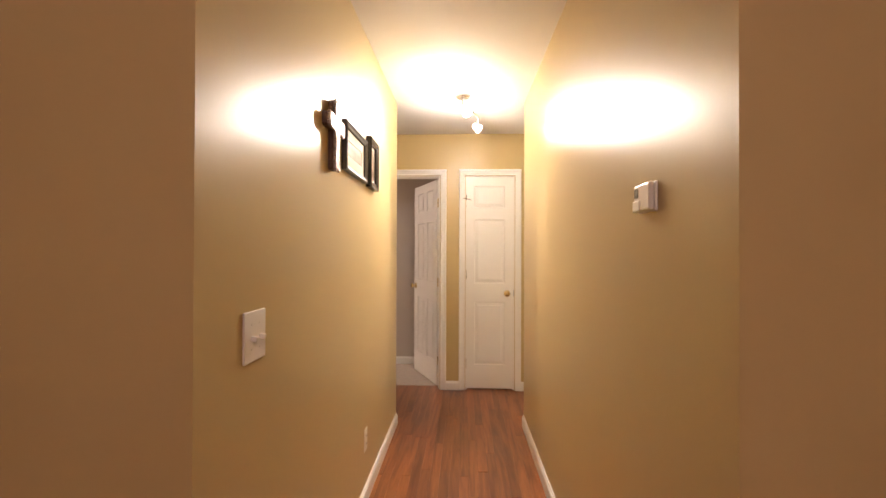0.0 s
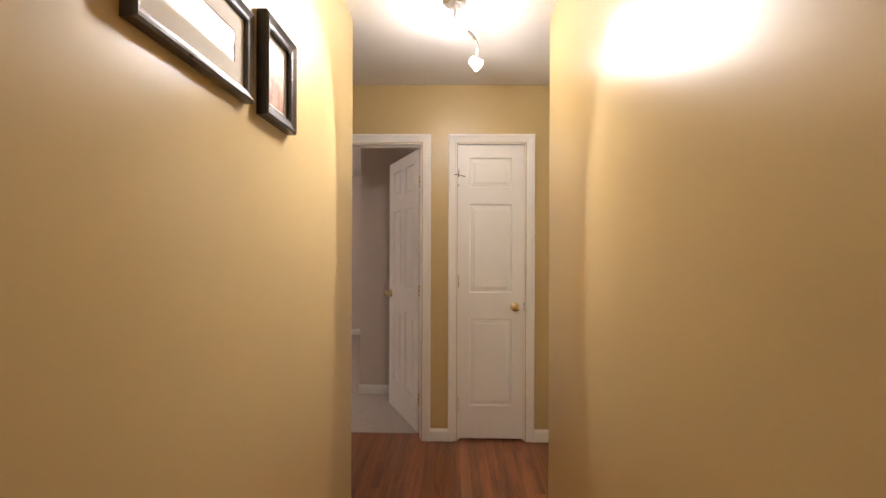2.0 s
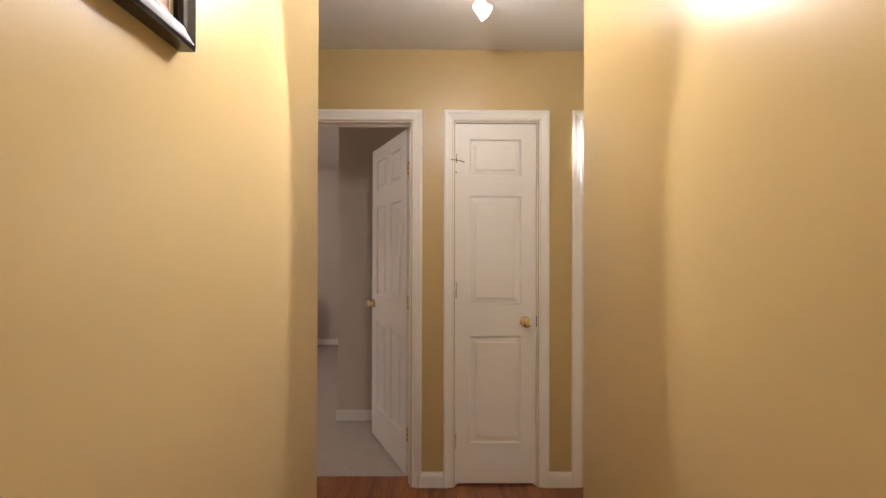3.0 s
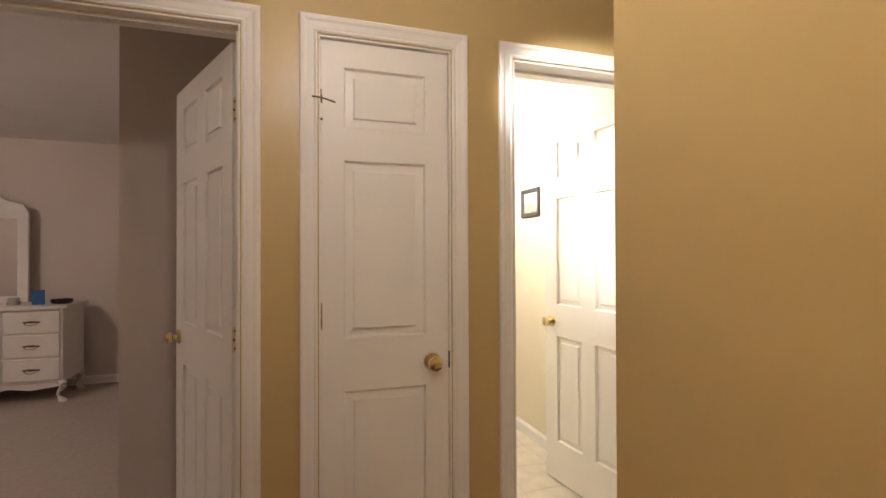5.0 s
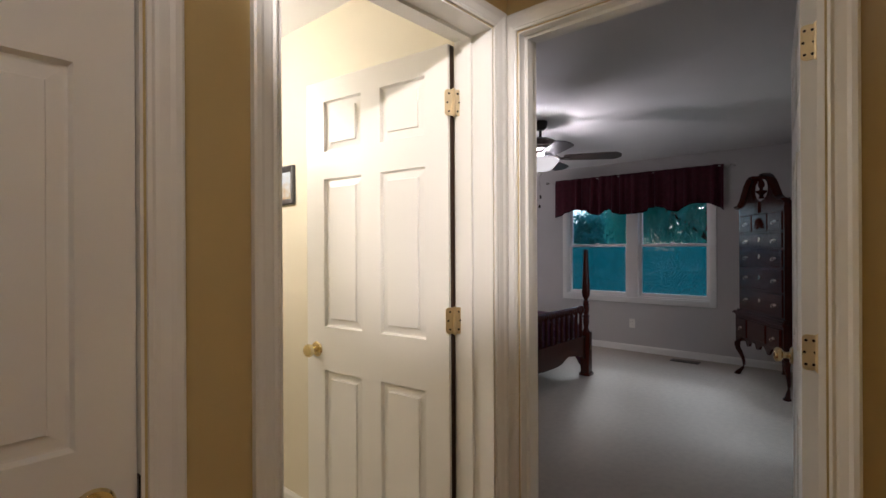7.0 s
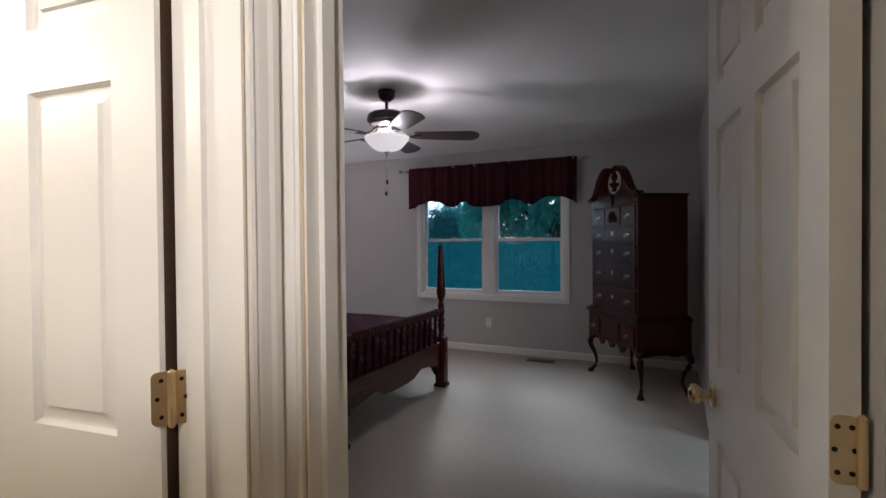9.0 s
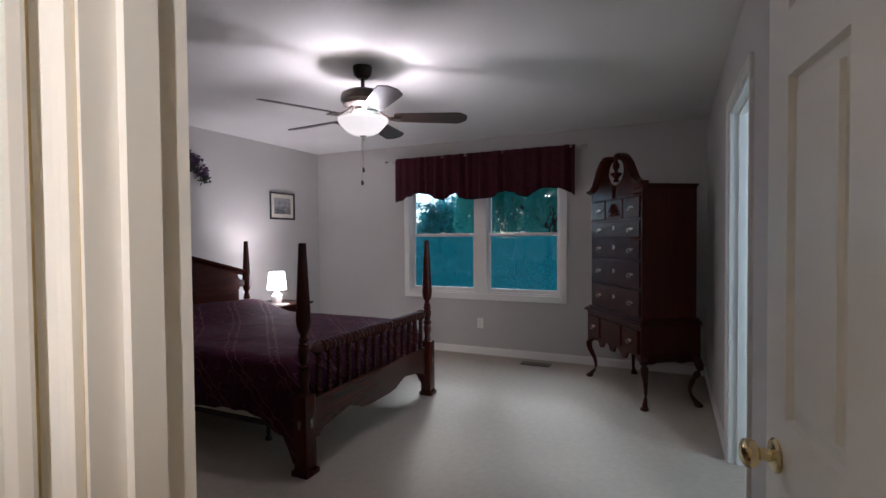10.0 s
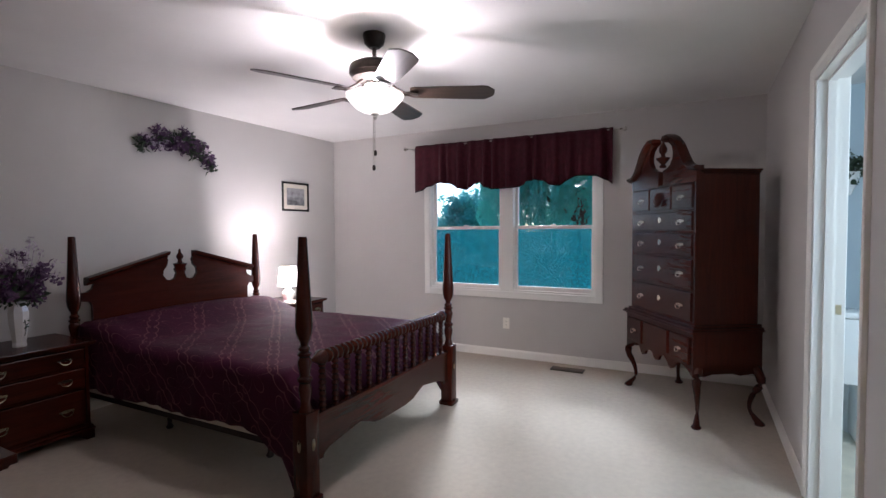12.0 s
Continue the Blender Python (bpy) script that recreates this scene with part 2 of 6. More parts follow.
def picture_mat(name, low, high, scale=3.0):
    """A hazy landscape print."""
    m = bpy.data.materials.new(name)
    m.use_nodes = True
    nt = m.node_tree
    co = nt.nodes.new("ShaderNodeTexCoord")
    n = nt.nodes.new("ShaderNodeTexNoise")
    n.inputs["Scale"].default_value, n.inputs["Detail"].default_value = scale, 6
    sep = nt.nodes.new("ShaderNodeSeparateXYZ")
    nt.links.new(co.outputs["Generated"], n.inputs["Vector"])
    nt.links.new(co.outputs["Generated"], sep.inputs[0])
    ad = nt.nodes.new("ShaderNodeMath")
    ad.operation = "MULTIPLY_ADD"
    ad.inputs[1].default_value = 0.55
    nt.links.new(sep.outputs[2], ad.inputs[0])
    nt.links.new(n.outputs[0], ad.inputs[2])
    r = nt.nodes.new("ShaderNodeValToRGB")
    r.color_ramp.elements[0].position, r.color_ramp.elements[1].position = 0.45, 0.95
    r.color_ramp.elements[0].color, r.color_ramp.elements[1].color = (*low, 1), (*high, 1)
    nt.links.new(ad.outputs[0], r.inputs[0])
    b = nt.nodes["Principled BSDF"]
    b.inputs["Roughness"].default_value, b.inputs["Coat Weight"].default_value, b.inputs["Coat Roughness"].default_value = 0.5, 1.0, 0.03
    nt.links.new(r.outputs[0], b.inputs["Base Color"])
    return m


SEPIA = picture_mat("sepia_landscape_print", (0.12, 0.07, 0.04), (0.55, 0.42, 0.28), 3)
RUSSET = picture_mat("russet_print", (0.25, 0.08, 0.04), (0.60, 0.42, 0.28), 4)
MONO = picture_mat("grey_forest_print", (0.03, 0.03, 0.035), (0.30, 0.30, 0.31), 5)
SEASIDE = picture_mat("seaside_print", (0.40, 0.28, 0.13), (0.50, 0.58, 0.66), 4)


def coverlet_mat():
    m = shader("plum_coverlet", (0.048, 0.006, 0.022), 0.75, vary=0.25, scale=5, bump=0.3, grain=260, spec=0.15)
    nt = m.node_tree
    b = nt.nodes["Principled BSDF"]
    base = b.inputs["Base Color"].links[0].from_socket
    co = nt.nodes.new("ShaderNodeTexCoord")
    sep = nt.nodes.new("ShaderNodeSeparateXYZ")
    nt.links.new(co.outputs["Object"], sep.inputs[0])
    su = nt.nodes.new("ShaderNodeMath")
    nt.links.new(sep.outputs[0], su.inputs[0])
    nt.links.new(sep.outputs[2], su.inputs[1])
    com = nt.nodes.new("ShaderNodeCombineXYZ")
    nt.links.new(su.outputs[0], com.inputs[0])
    nt.links.new(sep.outputs[1], com.inputs[1])
    wob = nt.nodes.new("ShaderNodeTexNoise")
    wob.inputs["Scale"].default_value = 5
    nt.links.new(com.outputs[0], wob.inputs["Vector"])
    wv = nt.nodes.new("ShaderNodeVectorMath")
    wv.operation = "MULTIPLY_ADD"
    wv.inputs[1].default_value = (0.03, 0.03, 0)
    nt.links.new(wob.outputs["Color"], wv.inputs[0])
    nt.links.new(com.outputs[0], wv.inputs[2])

    def op(kind, x, y=None, z=None):
        n = nt.nodes.new("ShaderNodeMath")
        n.operation = kind
        for k, v in enumerate((x, y, z)):
            if isinstance(v, (int, float)):
                n.inputs[k].default_value = v
            elif v is not None:
                nt.links.new(v, n.inputs[k])
        return n.outputs[0]

    ws = nt.nodes.new("ShaderNodeSeparateXYZ")
    nt.links.new(wv.outputs[0], ws.inputs[0])
    along = op("MULTIPLY", op("ADD", ws.outputs[0], ws.outputs[1]), 0.7071)
    cross = op("MULTIPLY", op("SUBTRACT", ws.outputs[1], ws.outputs[0]), 0.7071)
    # chains of stitched loops on the bias, five-petalled sprays between them
    da = op("DIVIDE", op("PINGPONG", along, 0.058), 0.066)
    dc = op("DIVIDE", op("PINGPONG", cross, 0.13), 0.030)
    ring = op("SQRT", op("ADD", op("MULTIPLY", da, da), op("MULTIPLY", dc, dc)))
    chain = op("COMPARE", ring, 1.0, 0.085)
    pa = op("SUBTRACT", op("WRAP", along, 0.30, 0.0), 0.15)
    pc = op("SUBTRACT", op("WRAP", cross, 0.26, 0.0), 0.13)
    far = op("SQRT", op("ADD", op("MULTIPLY", pa, pa), op("MULTIPLY", pc, pc)))
    turn = op("ARCTAN2", pc, pa)
    rose = op("MULTIPLY", op("ABSOLUTE", op("SINE", op("MULTIPLY", turn, 2.5))), 0.125)
    petals = op("COMPARE", op("SUBTRACT", far, rose), 0.0, 0.0032)
    total = op("MAXIMUM", chain, op("MULTIPLY", petals, 0.95))
    fade = nt.nodes.new("ShaderNodeMath")
    fade.operation = "MULTIPLY"
    fade.inputs[1].default_value = 0.30
    nt.links.new(total, fade.inputs[0])
    mix = nt.nodes.new("ShaderNodeMix")
    mix.data_type = "RGBA"
    mix.inputs[7].default_value = (0.40, 0.20, 0.19, 1)
    nt.links.new(fade.outputs[0], mix.inputs[0])
    nt.links.new(base, mix.inputs[6])
    nt.links.new(mix.outputs[2], b.inputs["Base Color"])
    return m


COVERLET = coverlet_mat()


def screen_mat():
    """Insect screen with rain caught in the weave."""
    m = bpy.data.materials.new("wet_insect_screen")
    m.use_nodes = True
    nt = m.node_tree
    nt.nodes.remove(nt.nodes["Principled BSDF"])
    b = nt.nodes.new("ShaderNodeBsdfTranslucent")
    tr = nt.nodes.new("ShaderNodeBsdfTransparent")
    mix = nt.nodes.new("ShaderNodeMixShader")
    co = nt.nodes.new("ShaderNodeTexCoord")
    n = nt.nodes.new("ShaderNodeTexNoise")
    n.inputs["Scale"].default_value, n.inputs["Detail"].default_value = 75, 3
    n.inputs["Distortion"].default_value = 1.5
    nt.links.new(co.outputs["Object"], n.inputs["Vector"])
    r = nt.nodes.new("ShaderNodeMapRange")
    r.inputs[1].default_value, r.inputs[2].default_value, r.inputs[3].default_value, r.inputs[4].default_value = 0.4, 0.6, 0.55, 0.95
    drops = nt.nodes.new("ShaderNodeTexNoise")
    drops.inputs["Scale"].default_value, drops.inputs["Detail"].default_value = 60, 4
    nt.links.new(co.outputs["Object"], drops.inputs["Vector"])
    tint = nt.nodes.new("ShaderNodeValToRGB")
    tint.color_ramp.elements[0].position, tint.color_ramp.elements[1].position = 0.25, 0.8
    tint.color_ramp.elements[0].color, tint.color_ramp.elements[1].color = (0.004, 0.07, 0.082, 1), (0.020, 0.22, 0.24, 1)
    nt.links.new(drops.outputs[0], tint.inputs[0])
    nt.links.new(tint.outputs[0], b.inputs["Color"])
    nt.links.new(n.outputs[0], r.inputs[0])
    nt.links.new(r.outputs[0], mix.inputs[0])
    nt.links.new(tr.outputs[0], mix.inputs[1])
    nt.links.new(b.outputs[0], mix.inputs[2])
    nt.links.new(mix.outputs[0], nt.nodes["Material Output"].inputs[0])
    return m


SCREEN = screen_mat()


def mirror_mat():
    return shader("mirror_silver", (0.85, 0.86, 0.86), 0.03, 1.0, vary=0.0, bump=0.0)


MIRROR = mirror_mat()


# ---- mesh helpers ----
def part(name, bm, material, parent=None, label="", m=None, smooth=False):
    me = bpy.data.meshes.new(name)
    bmesh.ops.recalc_face_normals(bm, faces=bm.faces)
    bm.to_mesh(me)
    bm.free()
    if smooth:
        for p in me.polygons:
            p.use_smooth = True
        me.set_sharp_from_angle(angle=radians(38))
    me.materials.append(material)
    ob = new(name, me)
    if parent:
        ob.parent = parent
    if m is not None:
        ob.matrix_basis = m
    if label:
        ob["label"] = label
    return ob


def thing(name, m, label, category, group="", kind=""):
    ob = new(name)
    ob.empty_display_size = 0.1
    ob.matrix_basis = m
    return tagged(ob, label, category, group, kind)


def box(bm, x0, y0, z0, x1, y1, z1, bevel=0.0, m=None):
    vs = [bm.verts.new(v) for v in ((x0, y0, z0), (x1, y0, z0), (x1, y1, z0), (x0, y1, z0), (x0, y0, z1), (x1, y0, z1), (x1, y1, z1), (x0, y1, z1))]
    fs = [bm.faces.new([vs[i] for i in f]) for f in ((3, 2, 1, 0), (4, 5, 6, 7), (0, 1, 5, 4), (1, 2, 6, 5), (2, 3, 7, 6), (3, 0, 4, 7))]
    if bevel:
        r = bmesh.ops.bevel(bm, geom=list({e for f in fs for e in f.edges}), offset=bevel, segments=2, affect="EDGES", profile=0.5)
        vs = list({v for f in r["faces"] for v in f.verts} | {v for v in vs if v.is_valid})
    if m is not None:
        bmesh.ops.transform(bm, matrix=m, verts=[v for v in vs if v.is_valid])
    return bm


def boxed(*dims, bevel=0.0):
    return box(bmesh.new(), *dims, bevel=bevel)


def lathe(bm, profile, seg=20, m=None):
    """Turns a profile of (radius, height) round z."""
    rings = []
    for r, z in profile:
        if r < 1e-5:
            rings.append([bm.verts.new((0, 0, z))])
        else:
            rings.append([bm.verts.new((r * math.cos(2 * math.pi * k / seg), r * math.sin(2 * math.pi * k / seg), z)) for k in range(seg)])
    for a, b in zip(rings, rings[1:]):
        for k in range(seg):
            q = [a[k % len(a)], a[(k + 1) % len(a)], b[(k + 1) % len(b)], b[k % len(b)]]
            q = list(dict.fromkeys(q))
            if len(q) > 2:
                bm.faces.new(q)
    for ring in (rings[0], rings[-1]):
        if len(ring) > 2:
            bm.faces.new(ring)
    if m is not None:
        bmesh.ops.transform(bm, matrix=m, verts=[v for r in rings for v in r])
    return bm


def turned(profile, seg=20, m=None):
    return lathe(bmesh.new(), profile, seg, m)


def tube(bm, pts, radii, seg=8):
    """A round bar along a line of points."""
    pts = [Vector(p) for p in pts]
    if not hasattr(radii, "__len__"):
        radii = [radii] * len(pts)
    rings = []
    for i, p in enumerate(pts):
        d = (pts[min(i + 1, len(pts) - 1)] - pts[max(i - 1, 0)]).normalized()
        u = d.orthogonal().normalized() if abs(d.z) > 0.9 else d.cross(Vector((0, 0, 1))).normalized()
        if abs(d.z) > 0.9:
            u = Vector((1, 0, 0)) - d * d.x
            u.normalize()
        w = d.cross(u)
        rings.append([bm.verts.new(p + radii[i] * (math.cos(2 * math.pi * k / seg) * u + math.sin(2 * math.pi * k / seg) * w)) for k in range(seg)])
    for a, b in zip(rings, rings[1:]):
        for k in range(seg):
            bm.faces.new((a[k], a[(k + 1) % seg], b[(k + 1) % seg], b[k]))
    bm.faces.new(rings[0])
    bm.faces.new(rings[-1])
    return bm


def plate(bm, outline, y0, y1):
    """An outline in x, z given thickness from y0 to y1."""
    a = [bm.verts.new((x, y0, z)) for x, z in outline]
    b = [bm.verts.new((x, y1, z)) for x, z in outline]
    n = len(a)
    for k in range(n):
        bm.faces.new((a[k], a[(k + 1) % n], b[(k + 1) % n], b[k]))
    caps = [bm.faces.new(a), bm.faces.new(b)]
    for f in caps:
        f.normal_update()
    bmesh.ops.triangulate(bm, faces=caps)
    return bm


def structure(name, bm, material, label):
    return tagged(part(name, bm, material), label, name.split("_")[0], kind="structure")


H = 2.45


def wall(name, material, label, along, a0, a1, b0, b1, holes=(), top=H):
    """A wall along 'x' or 'y' from a0 to a1, between b0 and b1, with holes (from, to, sill, head)."""
    bm = bmesh.new()

    def piece(p, q, z0, z1):
        if q - p > 1e-4 and z1 - z0 > 1e-4:
            if along == "x":
                box(bm, p, b0, z0, q, b1, z1)
            else:
                box(bm, b0, p, z0, b1, q, z1)
    at = a0
    for p, q, sill, head in sorted(holes):
        piece(at, p, 0, top)
        piece(p, q, 0, sill)
        piece(p, q, head, top)
        at = q
    piece(at, a1, 0, top)
    return structure(name, bm, material, label)


# ---- structure ----
DH = 2.045
# entry end of the hall
wall("wall_1", WALL_TAN, "tan satin painted wall beside the hall's mouth", "x", -2.2, -0.48, 0.875, 0.995)
wall("wall_2", WALL_TAN, "tan satin painted wall beside the hall's mouth", "x", 0.745, 2.4, 0.81, 0.93)
wall("wall_3", WALL_TAN, "plain tan wall closing the entry", "x", -2.32, 2.52, -2.32, -2.2)
wall("wall_4", WALL_TAN, "plain tan wall closing the entry", "y", -2.2, 0.96, -2.32, -2.2)
wall("wall_5", WALL_TAN, "plain tan wall closing the entry", "y", -2.2, 0.96, 2.4, 2.52)
# hall sides and cross hall
wall("wall_6", WALL_TAN, "long tan satin hall wall with pictures", "y", 0.875, 3.71, -0.48, -0.36)
w7 = wall("wall_7", WALL_TAN, "long tan satin hall wall with thermostat", "y", 0.81, 3.71, 0.625, 0.745)
# the plaster runs a little out of true toward the cross hall
for v in w7.data.vertices:
    if v.co.x < 0.7 and v.co.y > 3:
        v.co.x -= 0.013
wall("wall_8", WALL_TAN, "tan cross hall wall", "x", -1.07, -0.48, 3.59, 3.71)
wall("wall_9", WALL_TAN, "tan cross hall wall", "x", 0.745, 1.735, 3.59, 3.71)
wall("wall_10", WALL_TAN, "tan wall closing the cross hall", "y", 3.71, 4.67, -1.07, -0.95)
wall("wall_11", WALL_TAN, "tan end wall with three white doors", "x", -1.07, 1.735, 4.67, 4.785,
     [(-0.84, -0.075, 0, DH), (0.172, 0.637, 0, DH), (0.892, 1.647, 0, DH)])
# between hall bath and bedroom; its bedroom skin is grey
wall("wall_12", WALL_TAN, "tan cross hall wall with bedroom doorway", "y", 3.59, 4.785, 1.735, 1.80, [(3.828, 4.625, 0, DH)])
wall("wall_13", WALL_CREAM, "cream bathroom wall with small pictures", "y", 4.785, 8.41, 1.735, 1.80)
wall("wall_14", WALL_GREY, "grey bedroom wall beside the doorway", "y", 3.72, 8.41, 1.80, 1.837, [(3.828, 4.625, 0, DH)])
# bedroom
wall("wall_15", WALL_GREY, "grey bedroom wall behind the bed", "x", 1.80, 6.86, 8.41, 8.53)
wall("wall_16", WALL_GREY, "grey bedroom window wall", "y", 3.72, 8.41, 6.74, 6.86, [(5.205, 7.035, 0.69, 2.10)])
wall("wall_17", WALL_GREY, "grey bedroom wall with bathroom doorway", "x", 1.837, 6.74, 3.78, 3.84, [(3.96, 4.78, 0, DH)])
wall("wall_18", WALL_BLUE, "pale blue bathroom wall", "x", 1.837, 6.86, 3.72, 3.78, [(3.96, 4.78, 0, DH)])
# second bath
wall("wall_19", WALL_BLUE, "pale blue bathroom wall behind the toilet", "y", 2.0, 3.72, 6.74, 6.86)
wall("wall_20", WALL_BLUE, "pale blue bathroom wall with window", "x", 3.2, 6.86, 1.88, 2.0, [(3.5, 4.4, 0.95, 2.05)])
wall("wall_21", WALL_BLUE, "pale blue bathroom wall", "y", 2.0, 3.72, 3.08, 3.2)
# hall bath
wall("wall_22", WALL_CREAM, "cream bathroom wall", "y", 4.785, 7.4, 0.70, 0.82)
wall("wall_23", WALL_CREAM, "cream bathroom wall", "x", 0.70, 1.735, 7.4, 7.52)
wall("wall_31", WALL_CREAM, "cream bathroom wall round the doorway", "x", 0.82, 1.735, 4.785, 4.823, [(0.892, 1.647, 0, DH)])
# far bedroom
wall("wall_24", WALL_BEIGE, "pale beige bedroom wall beside the closet", "y", 4.785, 5.75, -0.03, 0.09)
wall("wall_25", WALL_BEIGE, "pale beige bedroom wall facing the door", "x", -0.70, 0.09, 5.75, 5.87)
wall("wall_26", WALL_BEIGE, "pale beige bedroom wall", "y", 5.87, 8.85, -0.70, -0.58)
wall("wall_27", WALL_BEIGE, "pale beige bedroom wall behind the dresser", "x", -4.6, -0.58, 8.85, 8.97)
wall("wall_28", WALL_BEIGE, "pale beige bedroom wall", "y", 4.67, 8.97, -4.72, -4.6)
wall("wall_29", WALL_BEIGE, "pale beige bedroom wall", "x", -4.6, -1.07, 4.665, 4.785)
# closet behind its shut door
wall("wall_30", WALL_BEIGE, "plain wall closing the closet", "x", 0.09, 0.70, 5.3, 5.42)

structure("ceiling", boxed(-4.8, -2.4, H, 6.95, 9.05, H + 0.12), CEILING, "white textured ceiling over all the rooms")
structure("floor_bedroom", boxed(1.80, 3.72, -0.1, 6.86, 8.53, 0.0), CARPET, "pale wall-to-wall bedroom carpet")
structure("floor_far_bedroom", boxed(-4.72, 4.80, -0.1, 0.09, 8.97, 0.002), CARPET_TAN, "beige far bedroom carpet")
structure("floor_second_bath", boxed(3.08, 1.88, -0.1, 6.86, 3.72, -0.002), TILE, "pale bathroom floor")
structure("floor_closet", boxed(0.09, 4.785, -0.1, 0.70, 5.42, 0.0), CARPET_TAN, "closet carpet")


def baseboard(name, pieces, label="white moulded baseboard along the wall"):
    """Pieces (x0, y0, x1, y1, nx, ny): a run and the way it faces."""
    bm = bmesh.new()
    prof = ((0, 0), (0.014, 0), (0.014, 0.062), (0.011, 0.072), (0.006, 0.078), (0.004, 0.085), (0, 0.085))
    for x0, y0, x1, y1, nx, ny in pieces:
        a = [bm.verts.new((x0 + nx * d, y0 + ny * d, z)) for d, z in prof]
        b = [bm.verts.new((x1 + nx * d, y1 + ny * d, z)) for d, z in prof]
        for k in range(len(prof)):
            n = (k + 1) % len(prof)
            bm.faces.new((a[k], a[n], b[n], b[k]))
        bm.faces.new(a)
        bm.faces.new(b)
    return tagged(part(name, bm, TRIM), label, "baseboard", kind="structure")


baseboard("baseboard_hall", [(-0.36, 0.875, -0.36, 3.71, 1, 0), (0.625, 0.81, 0.612, 3.71, -1, 0), (-0.95, 3.71, -0.36, 3.71, 0, 1), (0.612, 3.71, 1.735, 3.71, 0, 1),
                             (-0.012, 4.67, 0.109, 4.67, 0, -1), (0.70, 4.67, 0.829, 4.67, 0, -1), (-0.95, 3.71, -0.95, 4.67, 1, 0), (-2.2, 0.875, -0.36, 0.875, 0, -1), (0.625, 0.81, 2.4, 0.81, 0, -1)])
baseboard("baseboard_bedroom", [(6.74, 3.84, 6.74, 8.41, -1, 0), (1.837, 8.41, 6.74, 8.41, 0, -1), (1.837, 4.69, 1.837, 8.41, 1, 0), (2.7, 3.84, 3.895, 3.84, 0, 1), (4.845, 3.84, 6.74, 3.84, 0, 1)])
baseboard("baseboard_bath", [(1.735, 4.825, 1.735, 7.4, -1, 0), (0.82, 7.4, 1.735, 7.4, 0, -1)])
baseboard("baseboard_second_bath", [(6.74, 2.0, 6.74, 3.72, -1, 0)])
baseboard("baseboard_far_bedroom", [(-0.70, 5.75, -0.03, 5.75, 0, -1), (-0.70, 5.75, -0.70, 8.85, -1, 0), (-4.6, 8.85, -0.70, 8.85, 0, -1)])

CASING = ((0.006, 0.0), (0.006, 0.008), (0.012, 0.011), (0.018, 0.008), (0.024, 0.010), (0.040, 0.013), (0.048, 0.017), (0.058, 0.018), (0.063, 0.015), (0.063, 0.0))


def casing(parent, w, y, sign, legs=(True, True)):
    """Moulded trim round an opening w wide, on the face at y, proud by sign; two legs and a head as parts."""
    def run(name, ends):
        bm = bmesh.new()
        rows = [[bm.verts.new((fx(o), y + sign * d, fz(o))) for o, d in CASING] for fx, fz in ends]
        n = len(CASING)
        for k in range(n):
            bm.faces.new((rows[0][k], rows[0][(k + 1) % n], rows[1][(k + 1) % n], rows[1][k]))
        bm.faces.new(rows[0])
        bm.faces.new(rows[1])
        part(name, bm, TRIM, parent)
    left = ((lambda o: -o), (lambda o: 0.0)), ((lambda o: -o), (lambda o: DH + o))
    right = ((lambda o: w + o), (lambda o: 0.0)), ((lambda o: w + o), (lambda o: DH + o))
    head = ((lambda o: -o), (lambda o: DH + o)), ((lambda o: w + o), (lambda o: DH + o))
    if legs[0]:
        run("casing", left)
    if legs[1]:
        run("casing", right)
    run("head_casing", head)


def door_frame(name, m, w, depth, label, leaf_side, sides=(True, True), far_legs=(True, True), stop_at=None):
    """Jamb, stops and casings of a doorway: local x across it, y through the wall, from 0 to depth."""
    f = thing(name, m, label, "door", kind="structure")
    t = 0.004
    part("jamb", boxed(-0.001, -0.002, 0, t, depth + 0.002, DH), TRIM, f)
    part("jamb", boxed(w - t, -0.002, 0, w + 0.001, depth + 0.002, DH), TRIM, f)
    part("head_jamb", boxed(t, -0.002, DH - t, w - t, depth + 0.002, DH + 0.001), TRIM, f)
    s = stop_at if stop_at is not None else (depth - 0.055 if leaf_side > 0 else 0.04)
    e = s + 0.014 * (-1 if leaf_side > 0 else 1) * 2.4
    a, b = min(s, e), max(s, e)
    bm = boxed(t, a, 0, t + 0.011, b, DH - t)
    box(bm, w - t - 0.011, a, 0, w - t, b, DH - t)
    box(bm, t + 0.011, a, DH - t - 0.011, w - t - 0.011, b, DH - t)
    part("door_stop", bm, TRIM, f)
    if sides[0]:
        casing(f, w, 0.0, -1)
    if sides[1]:
        casing(f, w, depth, 1, far_legs)
    return f


PANEL_ROWS = ((0.232, 0.832), (1.012, 1.622), (1.735, 1.942))


